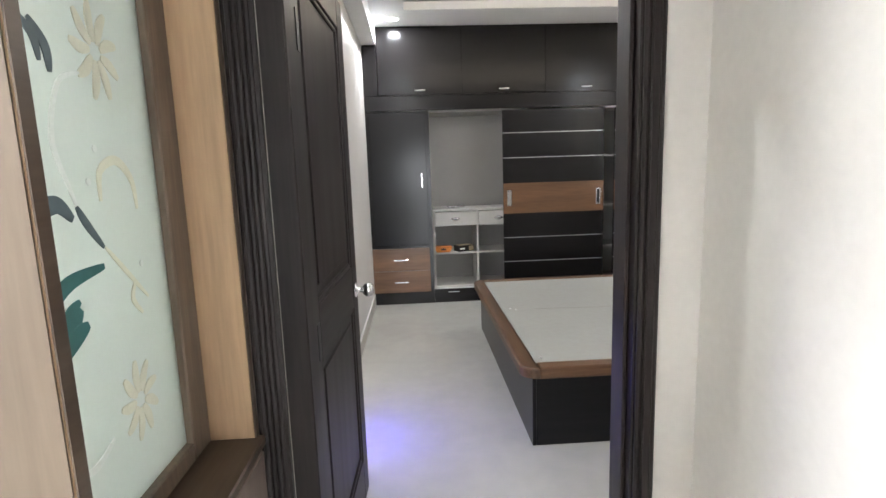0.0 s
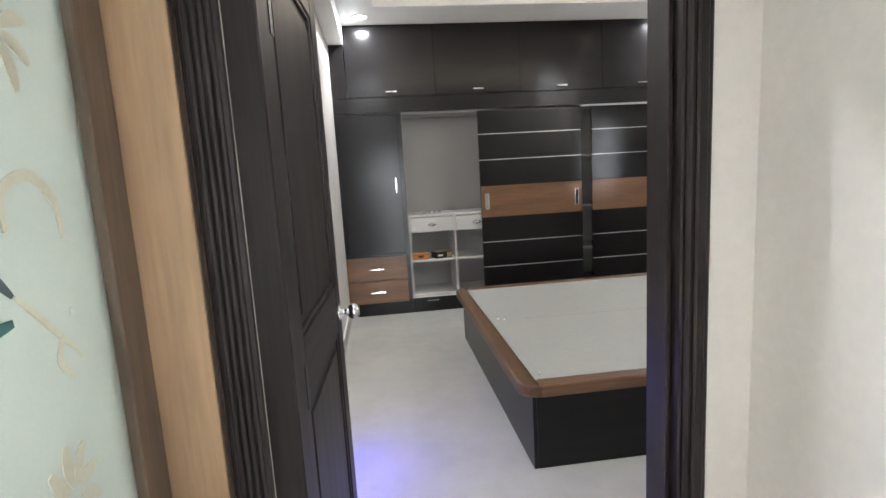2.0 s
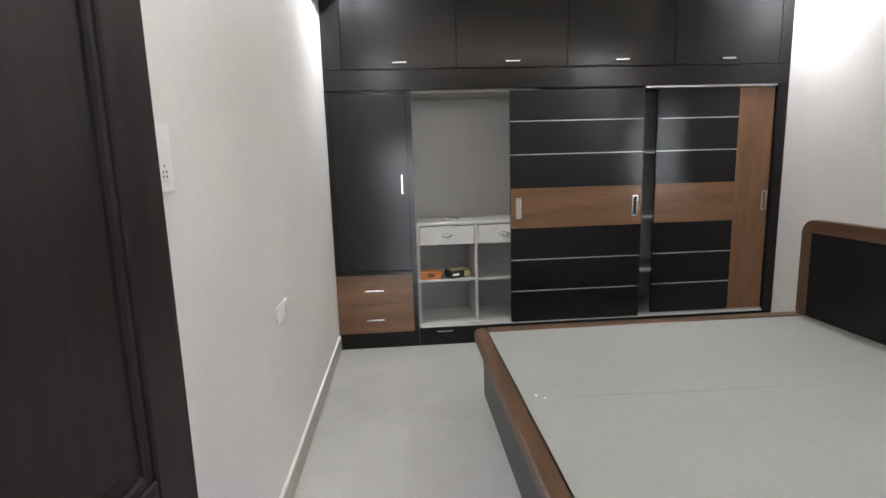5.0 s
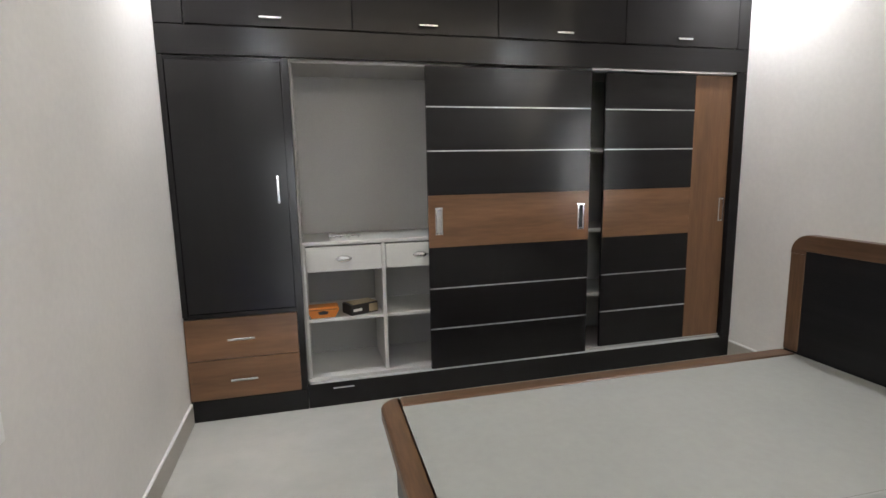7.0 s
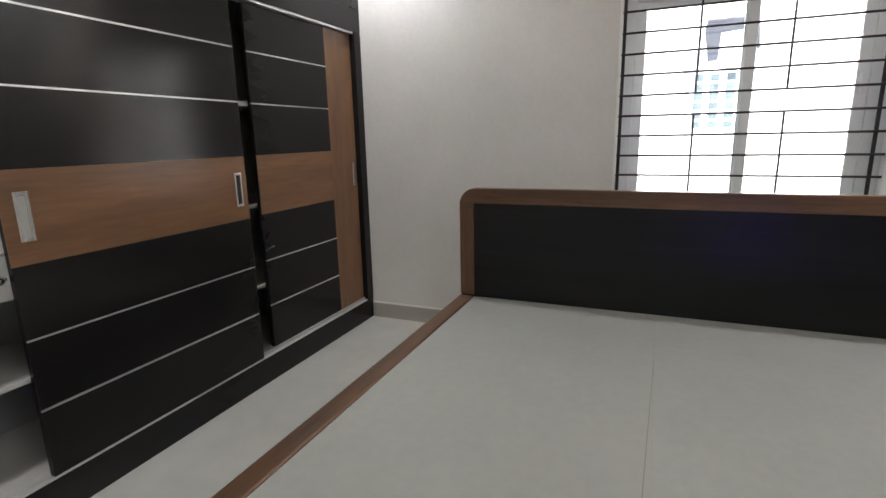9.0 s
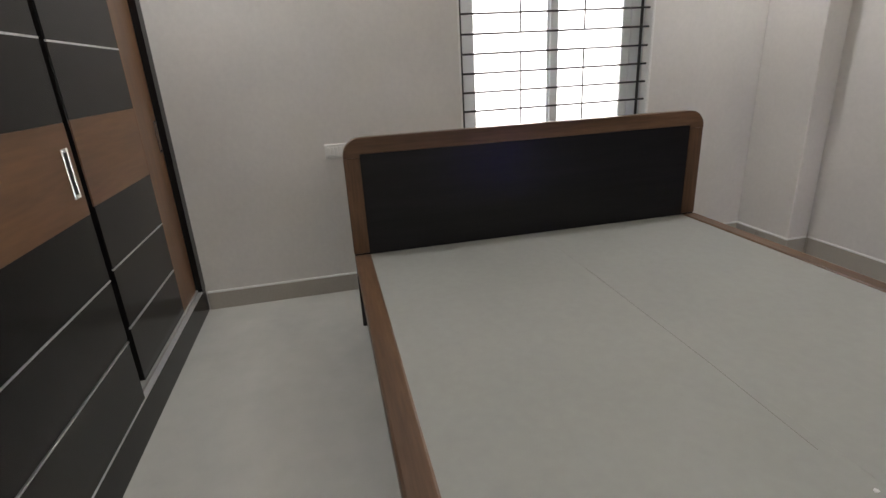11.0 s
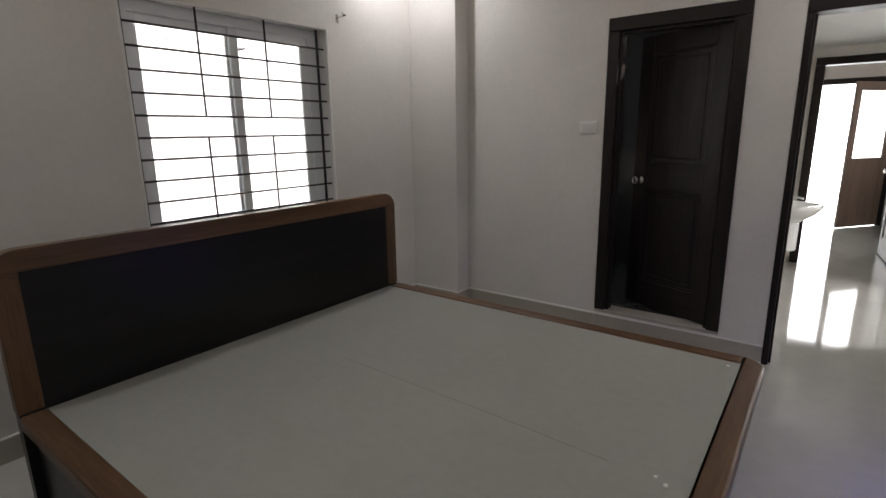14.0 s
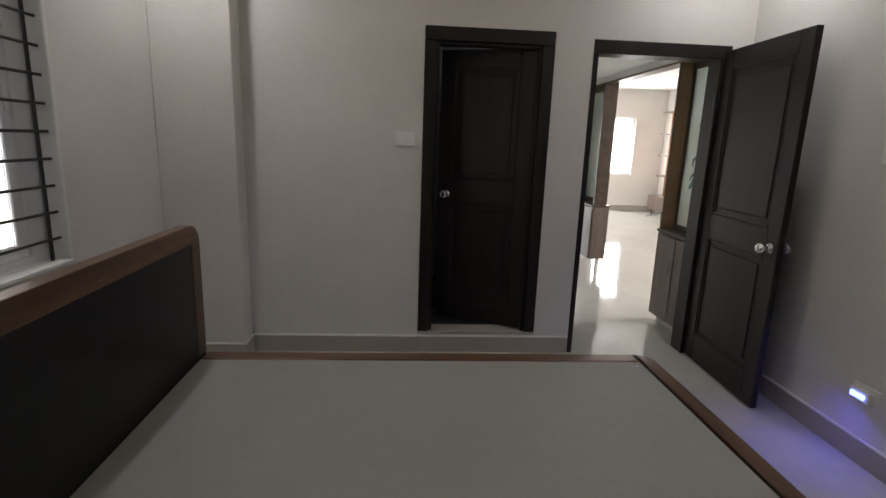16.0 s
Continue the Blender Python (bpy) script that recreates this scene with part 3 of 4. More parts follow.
        for cy, cz, r in ((*flat(1.52, 1.03), 0.062), (*flat(1.54, 1.78), 0.066)):
            for k in range(9):
                an = radians(15 + 40 * k)
                part("petal", ribbon(((cy + 0.015 * math.cos(an), cz + 0.015 * math.sin(an)), (cy + r * 0.6 * math.cos(an + 0.1), cz + r * 0.75 * math.sin(an + 0.1)), (cy + r * math.cos(an), cz + r * 1.25 * math.sin(an))),
                                     0.02, gx, n=8), CREAM, pane)
        for y, z in (flat(1.489, 1.585), flat(1.454, 1.52), flat(1.60, 1.33)):
            part("etched_dot", rod((gx, y, z), (gx + 0.0015, y, z), 0.006, 14), PALE, pane)
    return u


partition_unit("partition_unit", -0.44, -0.302, 1.105, HY - 0.024, 0.05, "oak partition with an etched frosted glass panel beside the bedroom door", True, OAK)
# far unit's lining takes the ledge brown to hold its backlit shade
partition_unit("partition_unit", -0.46, -0.275, -1.175, -0.41, 0.17, "brown wood partition with a frosted glass panel at the corridor end, lining darkened as backlit", False, LEDGE)

basin = thing("wash_basin", (CX, 0.28, 0.42), "white porcelain wall-hung wash basin with half pedestal", "basin")
def half(profile, y0, x):
    pts = [(x - d * math.cos(radians(a)), y0 + w * math.sin(radians(a))) for d, w in (profile,) for a in range(-90, 91, 15)]
    return pts
bowl = bmesh.new()
rings = [[bowl.verts.new((px, py, z)) for px, py in half((d, w), 0.28, CX - 0.001)] for d, w, z in ((0.18, 0.13, 0.66), (0.29, 0.22, 0.74), (0.335, 0.26, 0.79), (0.34, 0.262, 0.82), (0.31, 0.235, 0.82), (0.24, 0.18, 0.72), (0.1, 0.06, 0.69))]
for ra, rb in zip(rings, rings[1:]):
    for i in range(len(ra) - 1):
        bowl.faces.new((ra[i], ra[i + 1], rb[i + 1], rb[i])).smooth = True
bowl.faces.new(rings[0][::-1])
bowl.faces.new(rings[-1])
part("bowl", bowl, PORCELAIN, basin)
part("pedestal", prism(half((0.19, 0.10), 0.28, CX - 0.001), "z", 0.42, 0.659, 0.012), PORCELAIN, basin)
part("tap", join(rod((CX - 0.09, 0.28, 0.81), (CX - 0.09, 0.28, 0.90), 0.014), rod((CX - 0.09, 0.28, 0.885), (CX - 0.20, 0.28, 0.865), 0.010)), CHROME, basin, "chrome tap")
part("waste_pipe", rod((CX - 0.06, 0.28, 0.42), (CX - 0.06, 0.28, 0.36), 0.02), BLACK, basin)

tv = thing("tv_unit", (-3.85, -5.2, 0.10), "wooden living room wall unit with lit shelves", "cabinet")
part("low_cabinet", bx(-4.049, -3.65, -6.1, -4.2, 0.10, 0.42, 0.006), CABINET, tv)
part("back_panel", bx(-4.049, -4.02, -6.15, -4.2, 0.421, 2.25, 0.003), TEAKWOOD, tv)
part("side_post", bx(-4.019, -3.82, -5.78, -5.74, 0.421, 2.25, 0.003), TEAKWOOD, tv)
for z in (0.85, 1.30, 1.75, 2.22):
    s = part("shelf", bx(-4.019, -3.72, -6.0, -5.45, z, z + 0.025, 0.003), TAUPE, tv)
    part("spot", rod((-3.88, -5.65, z - 0.006), (-3.88, -5.65, z - 0.0005), 0.025), WARM_ON, s)
for x, y in ((-3.72, -6.0), (-3.72, -4.3), (-3.98, -6.0), (-3.98, -4.3)):
    part("leg", rod((x, y, 0), (x, y, 0.0995), 0.02), TAUPE, tv)

# ---- wardrobes ----
FY = 5.955


def bar_handle(x, z, n, parent, upright=False, y=FY):
    """A small flat bar pull on two stubs."""
    if upright:
        b = join(bx(x - 0.007, x + 0.007, y - 0.028, y - 0.018, z - n / 2, z + n / 2, 0.003), bx(x - 0.005, x + 0.005, y - 0.019, y - 0.0005, z - n * 0.42, z - n * 0.34), bx(x - 0.005, x + 0.005, y - 0.019, y - 0.0005, z + n * 0.34, z + n * 0.42))
    else:
        b = join(bx(x - n / 2, x + n / 2, y - 0.028, y - 0.018, z - 0.007, z + 0.007, 0.003), bx(x - n * 0.42, x - n * 0.34, y - 0.019, y - 0.0005, z - 0.005, z + 0.005), bx(x + n * 0.34, x + n * 0.42, y - 0.019, y - 0.0005, z - 0.005, z + 0.005))
    return part("handle", b, CHROME, parent, "slim steel bar handle")


loft = thing("loft_cabinet", (1.5, 6.2, 2.024), "dark brown laminate loft cabinet over the wardrobes", "cabinet")
part("body", bx(-0.224, XR - 0.002, FY + 0.022, YB - 0.002, 2.203, 2.878), DARK_H, loft)
part("fascia", bx(XL + 0.002, XR - 0.002, FY, FY + 0.020, 2.050, 2.199, 0.002), DARK_H, loft, "plain dark fascia board")
part("end_stile", bx(XL + 0.002, -0.227, FY, FY + 0.020, 2.201, 2.704, 0.002), DARK, loft)
part("end_stile", bx(3.254, XR - 0.002, FY, FY + 0.020, 2.201, 2.878, 0.002), DARK, loft)
for i in range(4):
    a = -0.224 + 0.869 * i
    d = part("loft_door", bx(a + 0.0015, a + 0.8675, FY, FY + 0.020, 2.205, 2.877, 0.002), DARK_H, loft)
    bar_handle(a + 0.432, 2.247, 0.113, d)

tall = thing("tall_cabinet", (-0.08, 6.25, 0), "dark laminate tall cupboard with two walnut drawers", "cabinet")
part("carcass", bx(XL + 0.002, 0.282, FY + 0.022, YB - 0.002, 0, 2.048), DARK, tall)
part("plinth", bx(XL + 0.002, 0.285, FY + 0.003, FY + 0.0215, 0, 0.126, 0.001), DARK_H, tall)
part("stile", bx(0.249, 0.285, FY - 0.001, FY + 0.0215, 0.129, 2.047, 0.001), DARK, tall)
part("stile", bx(XL + 0.002, -0.340, FY, FY + 0.0215, 0.63, 2.047, 0.001), DARK, tall)
d = part("door", bx(-0.337, 0.243, FY + 0.002, FY + 0.0215, 0.645, 2.024, 0.002), DARK, tall)
bar_handle(0.192, 1.334, 0.155, d, True)
part("rail", bx(-0.337, 0.2475, FY - 0.001, FY + 0.0215, 0.616, 0.641, 0.001), DARK_H, tall)
for z0, z1 in ((0.130, 0.366), (0.370, 0.613)):
    d = part("drawer", bx(XL + 0.004, 0.2475, FY, FY + 0.0215, z0, z1, 0.002), WALNUT_X, tall, "walnut drawer front")
    bar_handle(-0.066, (z0 + z1) / 2 - 0.004, 0.15, d)

niche = thing("open_dresser", (0.65, 6.25, 0), "open white dresser niche with drawers and shelves", "cabinet")
NX0, NX1 = 0.290, 1.32
part("plinth", bx(0.287, 3.348, FY + 0.004, FY + 0.024, 0, 0.150, 0.001), DARK_H, niche)
part("plinth_pull", bx(0.434, 0.56, FY - 0.006, FY + 0.0035, 0.113, 0.117, 0.001), SILVER, niche, "slim silver plinth pull")
part("back", bx(NX0, NX1, 6.44, 6.46, 0.16, 2.0315), SHADED_GREY, niche)
part("side", bx(NX0 - 0.002, NX0 + 0.008, FY + 0.038, 6.439, 0.16, 2.048), SHADED_GREY, niche)
part("side", bx(NX1, NX1 + 0.018, FY + 0.095, 6.439, 0.16, 2.048), SHADED_GREY, niche)
part("top", bx(NX0 + 0.009, NX1 - 0.001, FY + 0.045, 6.439, 2.032, 2.049), SHADED_GREY, niche)
part("bottom", bx(NX0 + 0.009, NX1 - 0.001, FY + 0.026, 6.439, 0.152, 0.180, 0.001), WHITE_LAM, niche)
LY = FY + 0.04
part("counter", bx(NX0 + 0.009, NX1 - 0.001, LY, 6.439, 0.994, 1.016, 0.002), WHITE_LAM, niche)
part("shelf", bx(NX0 + 0.009, 0.764, LY + 0.012, 6.439, 0.522, 0.542, 0.001), WHITE_LAM, niche)
part("shelf", bx(0.790, NX1 - 0.001, LY + 0.012, 6.439, 0.522, 0.542, 0.001), WHITE_LAM, niche)
part("divider", bx(0.766, 0.788, LY + 0.006, 6.439, 0.181, 0.993, 0.001), WHITE_LAM, niche)
part("drawer_side", bx(NX0 + 0.009, NX0 + 0.024, LY, 6.439, 0.181, 0.993, 0.001), WHITE_LAM, niche)
for a, b, h in ((NX0 + 0.027, 0.763, 0.537), (0.791, NX1 - 0.006, 1.007)):
    d = part("drawer", bx(a, b, LY - 0.001, 6.38, 0.834, 0.984, 0.002), WHITE_LAM, niche)
    cup = turned([(0.044, 0.0), (0.044, 0.004), (0.040, 0.012), (0.030, 0.020), (0.014, 0.025), (0.003, 0.026)], Matrix.Translation((h, LY - 0.0015, 0.908)) @ pose(0, 0, 0, 90) @ Matrix.Diagonal((1, 0.5, 1, 1)))
    part("cup_pull", cup, CHROME, d, "oval chrome cup pull")
    part("pull_screw_plate", bx(h - 0.048, h + 0.048, LY - 0.004, LY - 0.0015, 0.902, 0.914, 0.001), CHROME, d)

slide = thing("sliding_wardrobe", (2.2, 6.2, 0.15), "dark wardrobe with two walnut-banded sliding doors", "wardrobe")
part("carcass_back", bx(NX1 + 0.02, XR - 0.004, 6.44, 6.46, 0.16, 2.048), SHADED_GREY, slide)
part("carcass_floor", bx(NX1 + 0.02, XR - 0.004, FY + 0.026, 6.439, 0.152, 0.172), SHADED_GREY, slide)
part("frame_end", bx(3.268, XR - 0.002, FY, 6.439, 0.153, 2.048, 0.002), DARK, slide)
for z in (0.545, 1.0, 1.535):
    part("shelf", bx(NX1 + 0.02, 3.26, FY + 0.064, 6.439, z - 0.011, z + 0.011), SHADED_GREY, slide)
part("bottom_track", bx(0.300, 3.26, FY + 0.0005, FY + 0.024, 0.1515, 0.160, 0.001), SILVER, slide, "silver sliding track")
part("top_track", bx(2.15, 3.26, FY + 0.004, FY + 0.08, 2.036, 2.049, 0.001), SILVER, slide)


def sliding_door(x0, x1, y, wood_from, handles, name_label):
    d = part("sliding_door", bx(x0, x1, y + 0.006, y + 0.026, 0.162, 2.032, 0.001), DARK, slide, name_label)
    levels = [(1.801, 2.032, DARK_H), (1.541, 1.793, DARK_H), (1.271, 1.534, DARK_H), (0.948, 1.270, WALNUT_X), (0.690, 0.947, DARK_H), (0.431, 0.683, DARK_H), (0.162, 0.420, DARK_H)]
    for z0, z1, mt in levels:
        part("panel", bx(x0, wood_from, y, y + 0.0055, z0, z1, 0.001), mt, d)
    for z in (1.797, 1.5375, 0.6865, 0.4235):
        part("metal_strip", bx(x0, wood_from, y - 0.0015, y + 0.0055, z - 0.0034, z + 0.0034), SILVER, d, "thin silver inlay strip")
    if wood_from < x1:
        part("panel", bx(wood_from + 0.001, x1, y, y + 0.0055, 0.162, 2.032, 0.001), WALNUT_Z, d, "upright walnut panel")
    for hx, z0, z1, fill in handles:
        h = part("handle", join(bx(hx - 0.024, hx - 0.013, y - 0.005, y - 0.0005, z0, z1, 0.002), bx(hx + 0.013, hx + 0.024, y - 0.005, y - 0.0005, z0, z1, 0.002),
                                bx(hx - 0.013, hx + 0.013, y - 0.005, y - 0.0005, z0, z0 + 0.014, 0.002), bx(hx - 0.013, hx + 0.013, y - 0.005, y - 0.0005, z1 - 0.014, z1, 0.002)), CHROME, d, "recessed steel pull")
        part("recess", bx(hx - 0.0125, hx + 0.0125, y - 0.0016, y - 0.0005, z0 + 0.0145, z1 - 0.0145), fill, h)
    return d


sliding_door(1.057, 2.148, FY + 0.001, 2.148, ((1.122, 1.026, 1.196, SHADED_GREY), (2.09, 1.018, 1.190, BLACK)), "front sliding door with walnut band")
sliding_door(2.275, 3.262, FY + 0.034, 2.962, ((3.228, 1.02, 1.19, WALNUT_Z),), "rear sliding door with walnut upright")

# things left in the dresser
box = thing("orange_case", (0.40, 6.05, 0.542), "small orange plastic case on the dresser shelf", "case")
part("body", prism([(0.328, 0.5425), (0.470, 0.5425)] + arc(0.478, 0.592, 0.018, -40, 90, 4) + arc(0.322, 0.592, 0.018, 90, 220, 4), "y", 6.02, 6.12, 0.006), ORANGE, box)
part("lid_seam", bx(0.312, 0.488, 6.0182, 6.0197, 0.594, 0.597), CARDBLACK, box)
part("mark", prism([(0.375, 0.566), (0.425, 0.566), (0.432, 0.582), (0.400, 0.590), (0.368, 0.582)], "y", 6.0175, 6.0197), CARDBLACK, box)
box = thing("carton", (0.63, 6.10, 0.542), "small black and gold carton lying askew on the dresser shelf", "box")
turn = Matrix.Translation((0.63, 6.10, 0.5425)) @ pose(0, 0, 0, 0, 0, 24)


def carton_piece(name, bm, mat, label=""):
    bm.transform(turn)
    return part(name, bm, mat, box, label)


carton_piece("body", bx(-0.095, 0.095, -0.06, 0.06, 0, 0.066, 0.003), CARDBLACK)
carton_piece("top_print", bx(-0.075, 0.090, -0.05, 0.055, 0.0662, 0.0675), CARDBOARD, "gold printed lid")
carton_piece("end_print", bx(0.0952, 0.0965, -0.055, 0.055, 0.006, 0.060), CARDBOARD, "gold printed end")
carton_piece("front_print", bx(-0.08, -0.02, -0.0615, -0.0602, 0.024, 0.040), SKIRT_TOP, "pale lettering bar")
carton_piece("front_print", bx(0.03, 0.09, -0.0615, -0.0602, 0.008, 0.058), CARDBOARD, "gold print panel")
for i, x in enumerate((0.50, 0.61)):
    h = thing("loose_handle", (x, 6.13, 1.016), "loose steel cabinet handle lying on the white counter", "handle", "spare handles")
    part("bar", join(bx(x - 0.045, x + 0.045, 6.12, 6.132, 1.028, 1.038, 0.003), rod((x - 0.03, 6.126, 1.0163), (x - 0.03, 6.126, 1.029), 0.005), rod((x + 0.03, 6.126, 1.0163), (x + 0.03, 6.126, 1.029), 0.005)), CHROME, h)

# ---- bed ----
bed = thing("bed", (1.73, 3.975, 0), "bare dark king-size bed with walnut trim and headboard", "bed")
B0, B1, C0, C1 = 0.605, 2.785, 2.915, 5.026
part("base_front", bx(0.668, 0.688, 2.96, 4.99, 0, 0.377, 0.002), BEDDARK, bed)
part("base_side", bx(0.6885, 2.785, 2.96, 2.98, 0, 0.377, 0.002), BEDDARK, bed)
part("base_side", bx(0.6885, 2.785, 4.97, 4.99, 0, 0.377, 0.002), BEDDARK, bed)
R = 0.085
part("foot_trim", prism([(B0 + 0.09, C0), (B0 + 0.09, C1)] + arc(B0 + R, C1 - R, R, 90, 180) + arc(B0 + R, C0 + R, R, 180, 270), "z", 0.378, 0.440, 0.012), BED_Y, bed, "rounded walnut edge trim")
for y0, y1 in ((C0, C0 + 0.086), (C1 - 0.09, C1)):
    part("side_trim", bx(B0 + 0.0905, B1, y0, y1, 0.378, 0.440, 0.010, 2), BED_X, bed, "walnut edge trim")
for y0, y1 in ((C0 + 0.078, 3.9634), (3.9639, C1 - 0.082)):
    part("deck_board", bx(B0 + 0.081, 2.789, y0, y1, 0.39, 0.434, 0.0004), BOARD, bed, "pale grey unfinished board")
part("board_seam", prism([(0.93, 4.006), (1.35, 3.984), (2.2, 3.9650), (2.2, 3.9637), (1.35, 3.9815), (0.93, 4.004)], "z", 0.4341, 0.4346), SEAM, bed, "fine dark seam scratch")
hb = part("headboard", bx(2.7945, 2.835, C0 + 0.05, C1 - 0.05, 0.02, 0.985), BEDDARK, bed, "dark headboard panel")
HT = 1.062
RR = 0.095
part("headboard_trim", join(prism(arc(C1 - RR, HT - RR, RR, 0, 90) + arc(C0 + RR, HT - RR, RR, 90, 180) + [(C0, 0.965)] + [(C0, 0.96), (C0 + 0.09, 0.96), (C0 + 0.09, 0.978), (C1 - 0.085, 0.978), (C1 - 0.085, 0.96), (C1, 0.96)], "x", 2.791, 2.846, 0.003)), BED_Y, hb, "rounded walnut headboard trim")
part("headboard_trim", bx(2.791, 2.846, C0, C0 + 0.09, 0.4405, 0.9595, 0.004), BED_Z, hb)
part("headboard_trim", bx(2.791, 2.846, C1 - 0.085, C1, 0.4405, 0.9595, 0.004), BED_Z, hb)
for y0, y1 in ((C0 + 0.005, C0 + 0.09), (C1 - 0.09, C1 - 0.003)):
    part("leg", bx(2.7915, 2.846, y0, y1, 0, 0.4395, 0.003), BEDDARK, hb)
for i, (x, y, r) in enumerate(((0.755, 4.026, 0.008), (0.79, 4.0, 0.006), (0.735, 3.06, 0.008))):
    c = thing("plaster_crumb", (x, y, 0.434), "white plaster crumb on the bed board", "debris", "crumbs on the bed")
    bm = bmesh.new()
    bmesh.ops.create_icosphere(bm, subdivisions=1, radius=r)
    for v in bm.verts:
        v.co *= 0.7 + 0.5 * random.random()
        v.co.z *= 0.6
    bmesh.ops.translate(bm, verts=list(bm.verts), vec=(x, y, 0.4345 + r * 0.5))
    part("chip", bm, SKIRT_TOP, c)


# ---- fittings on the walls and ceiling ----
def switch_plate(at, label, face, w, h, buttons, sockets):
    """A wall plate: face is the normal axis, along its width runs the wall."""
    s = thing("switch_plate", at, label, "switch", "wall plates")
    m = Matrix.Translation(at) @ {"+x": pose(0, 0, 0, 0, 0, 90), "-x": pose(0, 0, 0, 0, 0, -90), "+y": pose(0, 0, 0, 0, 0, 180)}[face]
    def put(name, bm, mat):
        bm.transform(m)
        return part(name, bm, mat, s)
    put("plate", bx(-w / 2, w / 2, -0.012, 0, -h / 2, h / 2, 0.004, 2), PLASTIC)
    x = -w / 2 + 0.014
    for i in range(buttons):
        put("rocker", bx(x, x + 0.020, -0.016, -0.0122, -h * 0.30, h * 0.30, 0.0015), PLASTIC)
        x += 0.0225
    for i in range(sockets):
        k = put("socket", bx(x, x + 0.045, -0.0145, -0.0122, -h * 0.34, h * 0.34, 0.001), PLASTIC)
        for dx, dz in ((0.0225, 0.016), (0.012, -0.004), (0.033, -0.004), (0.012, -0.018), (0.033, -0.018)):
            hole = bx(x + dx - 0.003, x + dx + 0.003, -0.0152, -0.0147, dz - 0.003, dz + 0.003)
            hole.transform(m)
            part("pin_hole", hole, BLACK, k)
        x += 0.048
    return s


board = thing("switch_board", (XL, 3.10, 1.505), "large white two-row switch board on the cream wall", "switch", "wall plates")
part("plate", bx(XL, XL + 0.006, 2.975, 3.228, 1.428, 1.590, 0.004, 2), PLASTIC, board)
for z, ys in ((1.540, (2.99, 3.07, 3.15)), (1.477, (2.99, 3.072, 3.150))):
    for a, b in zip(ys, ys[1:]):
        k = part("rocker", bx(XL + 0.0062, XL + 0.0090, a + 0.001, b - 0.001, z - 0.0225, z + 0.0225, 0.0015), PLASTIC, board)
        part("indicator", bx(XL + 0.0091, XL + 0.0096, b - 0.008, b - 0.005, z - 0.010, z + 0.010), SEAM, k)
k = part("socket", bx(XL + 0.0062, XL + 0.0085, 3.151, 3.196, 1.4545, 1.4995, 0.001), PLASTIC, board)
for dy, dz in ((0.0225, 0.013), (0.014, -0.001), (0.031, -0.001), (0.014, -0.012), (0.031, -0.012)):
    part("pin_hole", bx(XL + 0.0086, XL + 0.0091, 3.151 + dy - 0.0025, 3.151 + dy + 0.0025, 1.477 + dz - 0.0025, 1.477 + dz + 0.0025), BLACK, k)
switch_plate((XL, 4.17, 0.85), "white low socket plate on the cream wall", "+x", 0.19, 0.075, 4, 1)
switch_plate((XR, 5.02, 0.93), "white socket plate beside the headboard", "-x", 0.19, 0.085, 4, 1)
switch_plate((1.873, YD, 1.465), "white two-switch plate beside the bathroom door", "+y", 0.125, 0.085, 4, 0)
night = thing("night_light", (XL, 3.158, 0.345), "blue glowing plug-in night light on the wall", "night light")
part("plate", bx(XL, XL + 0.012, 3.085, 3.235, 0.305, 0.390, 0.003), PLASTIC, night)
part("plug_body", bx(XL + 0.0122, XL + 0.045, 3.105, 3.212, 0.318, 0.372, 0.006, 2), PLASTIC, night)
part("lens", bx(XL + 0.0452, XL + 0.056, 3.120, 3.195, 0.332, 0.356, 0.004, 2), BLUE_ON, night, "glowing blue lens")
for x, y in LIVING_SPOTS:
    d = thing("downlight", (x, y, 2.75), "round recessed living room downlight, switched on, near pair added unseen", "downlight", "living room downlights")
    # wider discs belong to the added fill pair
    k = 0.165 if y > 0 else 0.075
    part("ring", turned([(k, 2.7495), (k, 2.742), (k - 0.015, 2.738), (k - 0.019, 2.7495)], Matrix.Translation((x, y, 0))), SKIRT_TOP, d)
    part("lens", rod((x, y, 2.7485), (x, y, 2.743), k - 0.021, 28), LAMP_ON, d, "bright cool lens")
for x, y in SPOTS:
    d = thing("downlight", (x, y, 2.88), "round recessed white downlight, switched on", "downlight", "ceiling downlights")
    part("ring", turned([(0.075, 2.8795), (0.075, 2.872), (0.060, 2.868), (0.056, 2.8795)], Matrix.Translation((x, y, 0))), SKIRT_TOP, d)
    part("lens", rod((x, y, 2.8785), (x, y, 2.873), 0.054, 28), LAMP_ON, d, "bright cool lens")
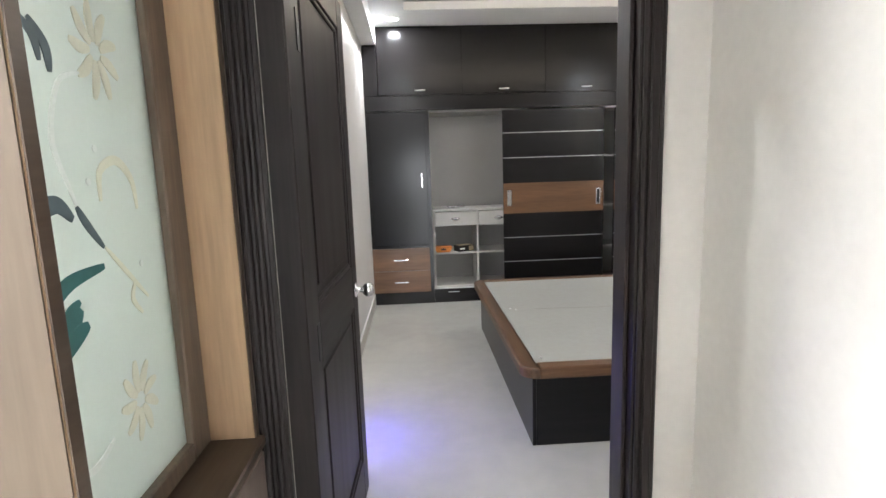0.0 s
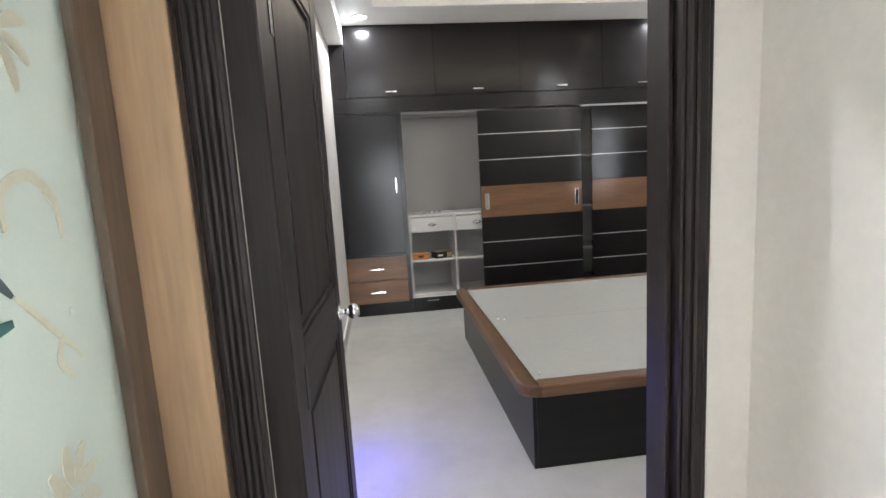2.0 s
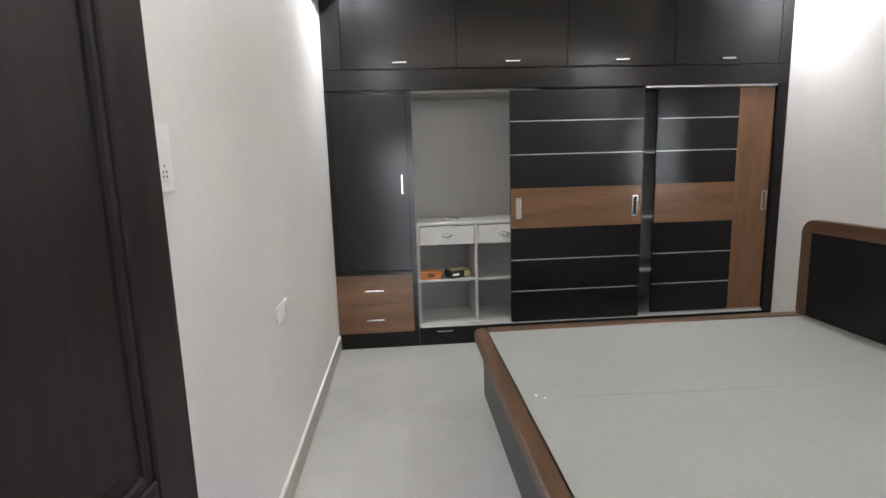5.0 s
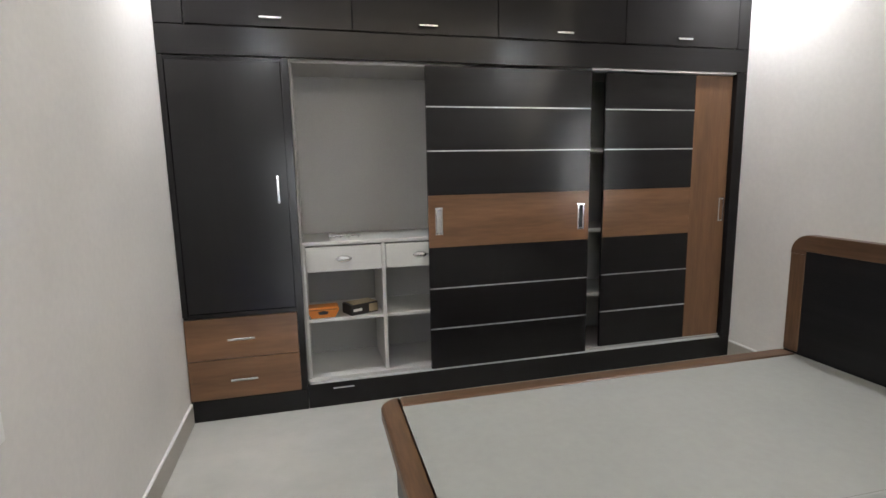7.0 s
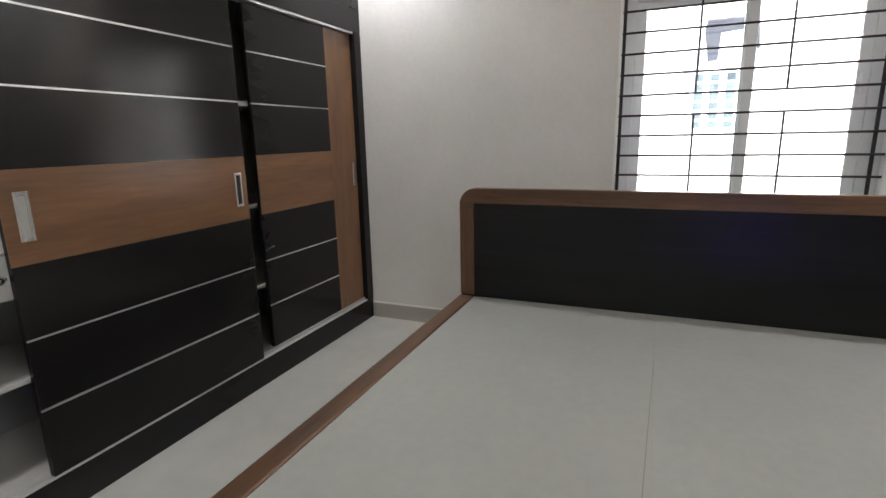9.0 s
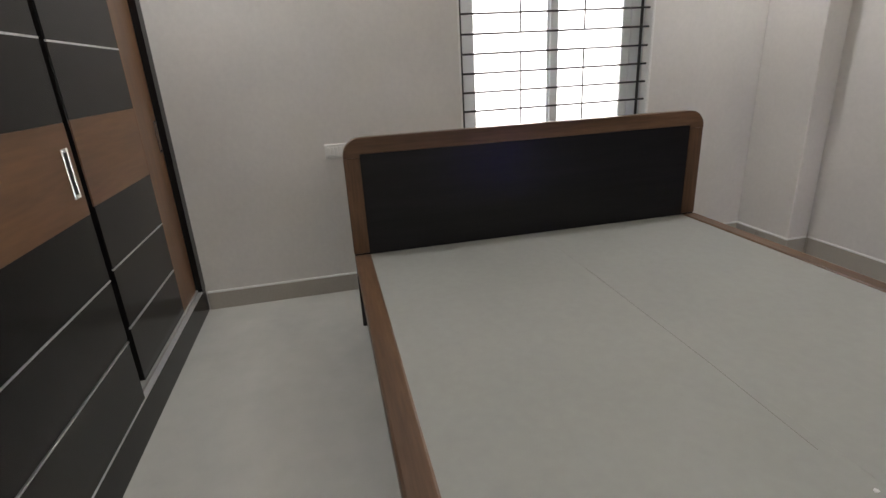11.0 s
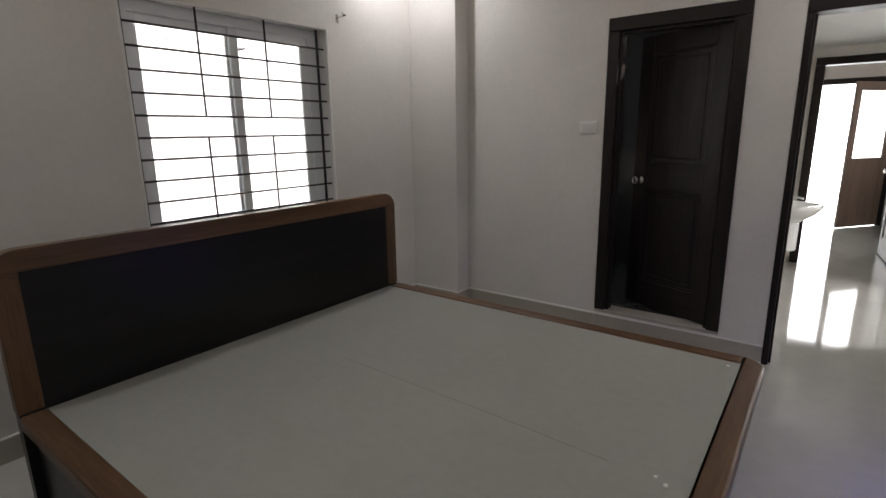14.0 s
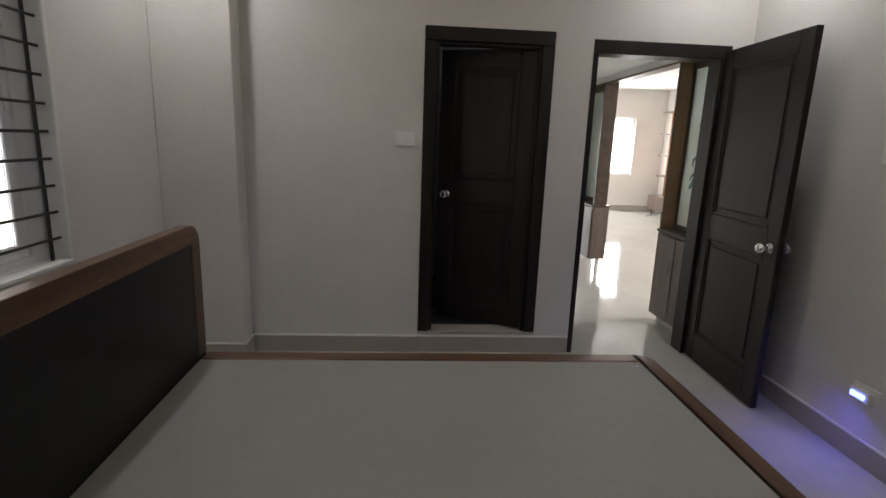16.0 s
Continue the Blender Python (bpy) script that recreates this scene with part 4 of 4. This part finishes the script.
rail = thing("curtain_bracket", (XR, 2.80, 2.235), "small metal curtain rod bracket on the wall", "bracket")
part("plate", bx(XR - 0.004, XR - 0.0002, 2.815, 2.84, 2.20, 2.255, 0.001), CHROME, rail)
part("hook", join(rod((XR - 0.004, 2.828, 2.235), (XR - 0.06, 2.828, 2.235), 0.006), rod((XR - 0.06, 2.828, 2.235), (XR - 0.06, 2.828, 2.262), 0.006)), CHROME, rail)
part("screw", rod((XR - 0.02, 2.765, 2.258), (XR - 0.0002, 2.765, 2.258), 0.006), IRON, rail)

# ---- outside the windows ----
solid("ground", bx(-900, 900, -900, 900, -6.5, -6.0), GROUND, "pale concrete ground far below the upper-floor windows", "ground")
house = thing("neighbour_house", (9, 3, -6), "white plastered neighbouring house across the gap", "house")
part("wall", bx(7.6, 12, -4, 11, -6, 4.2), OUTWALL, house)
part("parapet", bx(7.5, 12, -4, 11, 4.201, 5.0), OUTWALL, house)
w = part("window", bx(7.58, 7.599, 3.12, 3.70, 1.35, 2.10), UPVC, house)
for i in range(3):
    for k in range(6):
        part("pane", bx(7.565, 7.579, 3.17 + i * 0.18, 3.27 + i * 0.18, 1.39 + k * 0.115, 1.47 + k * 0.115), SLATE, w)
part("shutter", bx(7.56, 7.599, -2.6, -1.3, 1.3, 2.4), BRICKRED, house, "rust-coloured shutter")
line = thing("washing_line", (7.3, 3.3, 2.62), "washing line with blue-grey trousers outside", "washing line")
part("cord", rod((7.3, 1.0, 2.64), (7.3, 6.0, 2.64), 0.006), IRON, line)
for y in (1.0, 6.0):
    part("bracket", rod((7.599, y, 2.64), (7.29, y, 2.64), 0.015), IRON, line)
part("trousers", join(prism([(3.02, 2.63), (3.56, 2.63), (3.58, 2.50), (3.52, 2.16), (3.42, 2.18), (3.40, 2.48), (3.18, 2.50), (3.10, 2.26), (2.99, 2.27)], "x", 7.285, 7.315, 0.004)), CLOTH, line, "blue-grey trousers")
solid("backdrop", bx(-40, 30, -20.2, -20.0, -6, 14), HAZE, "bright white hazy sky beyond the living room", "sky")
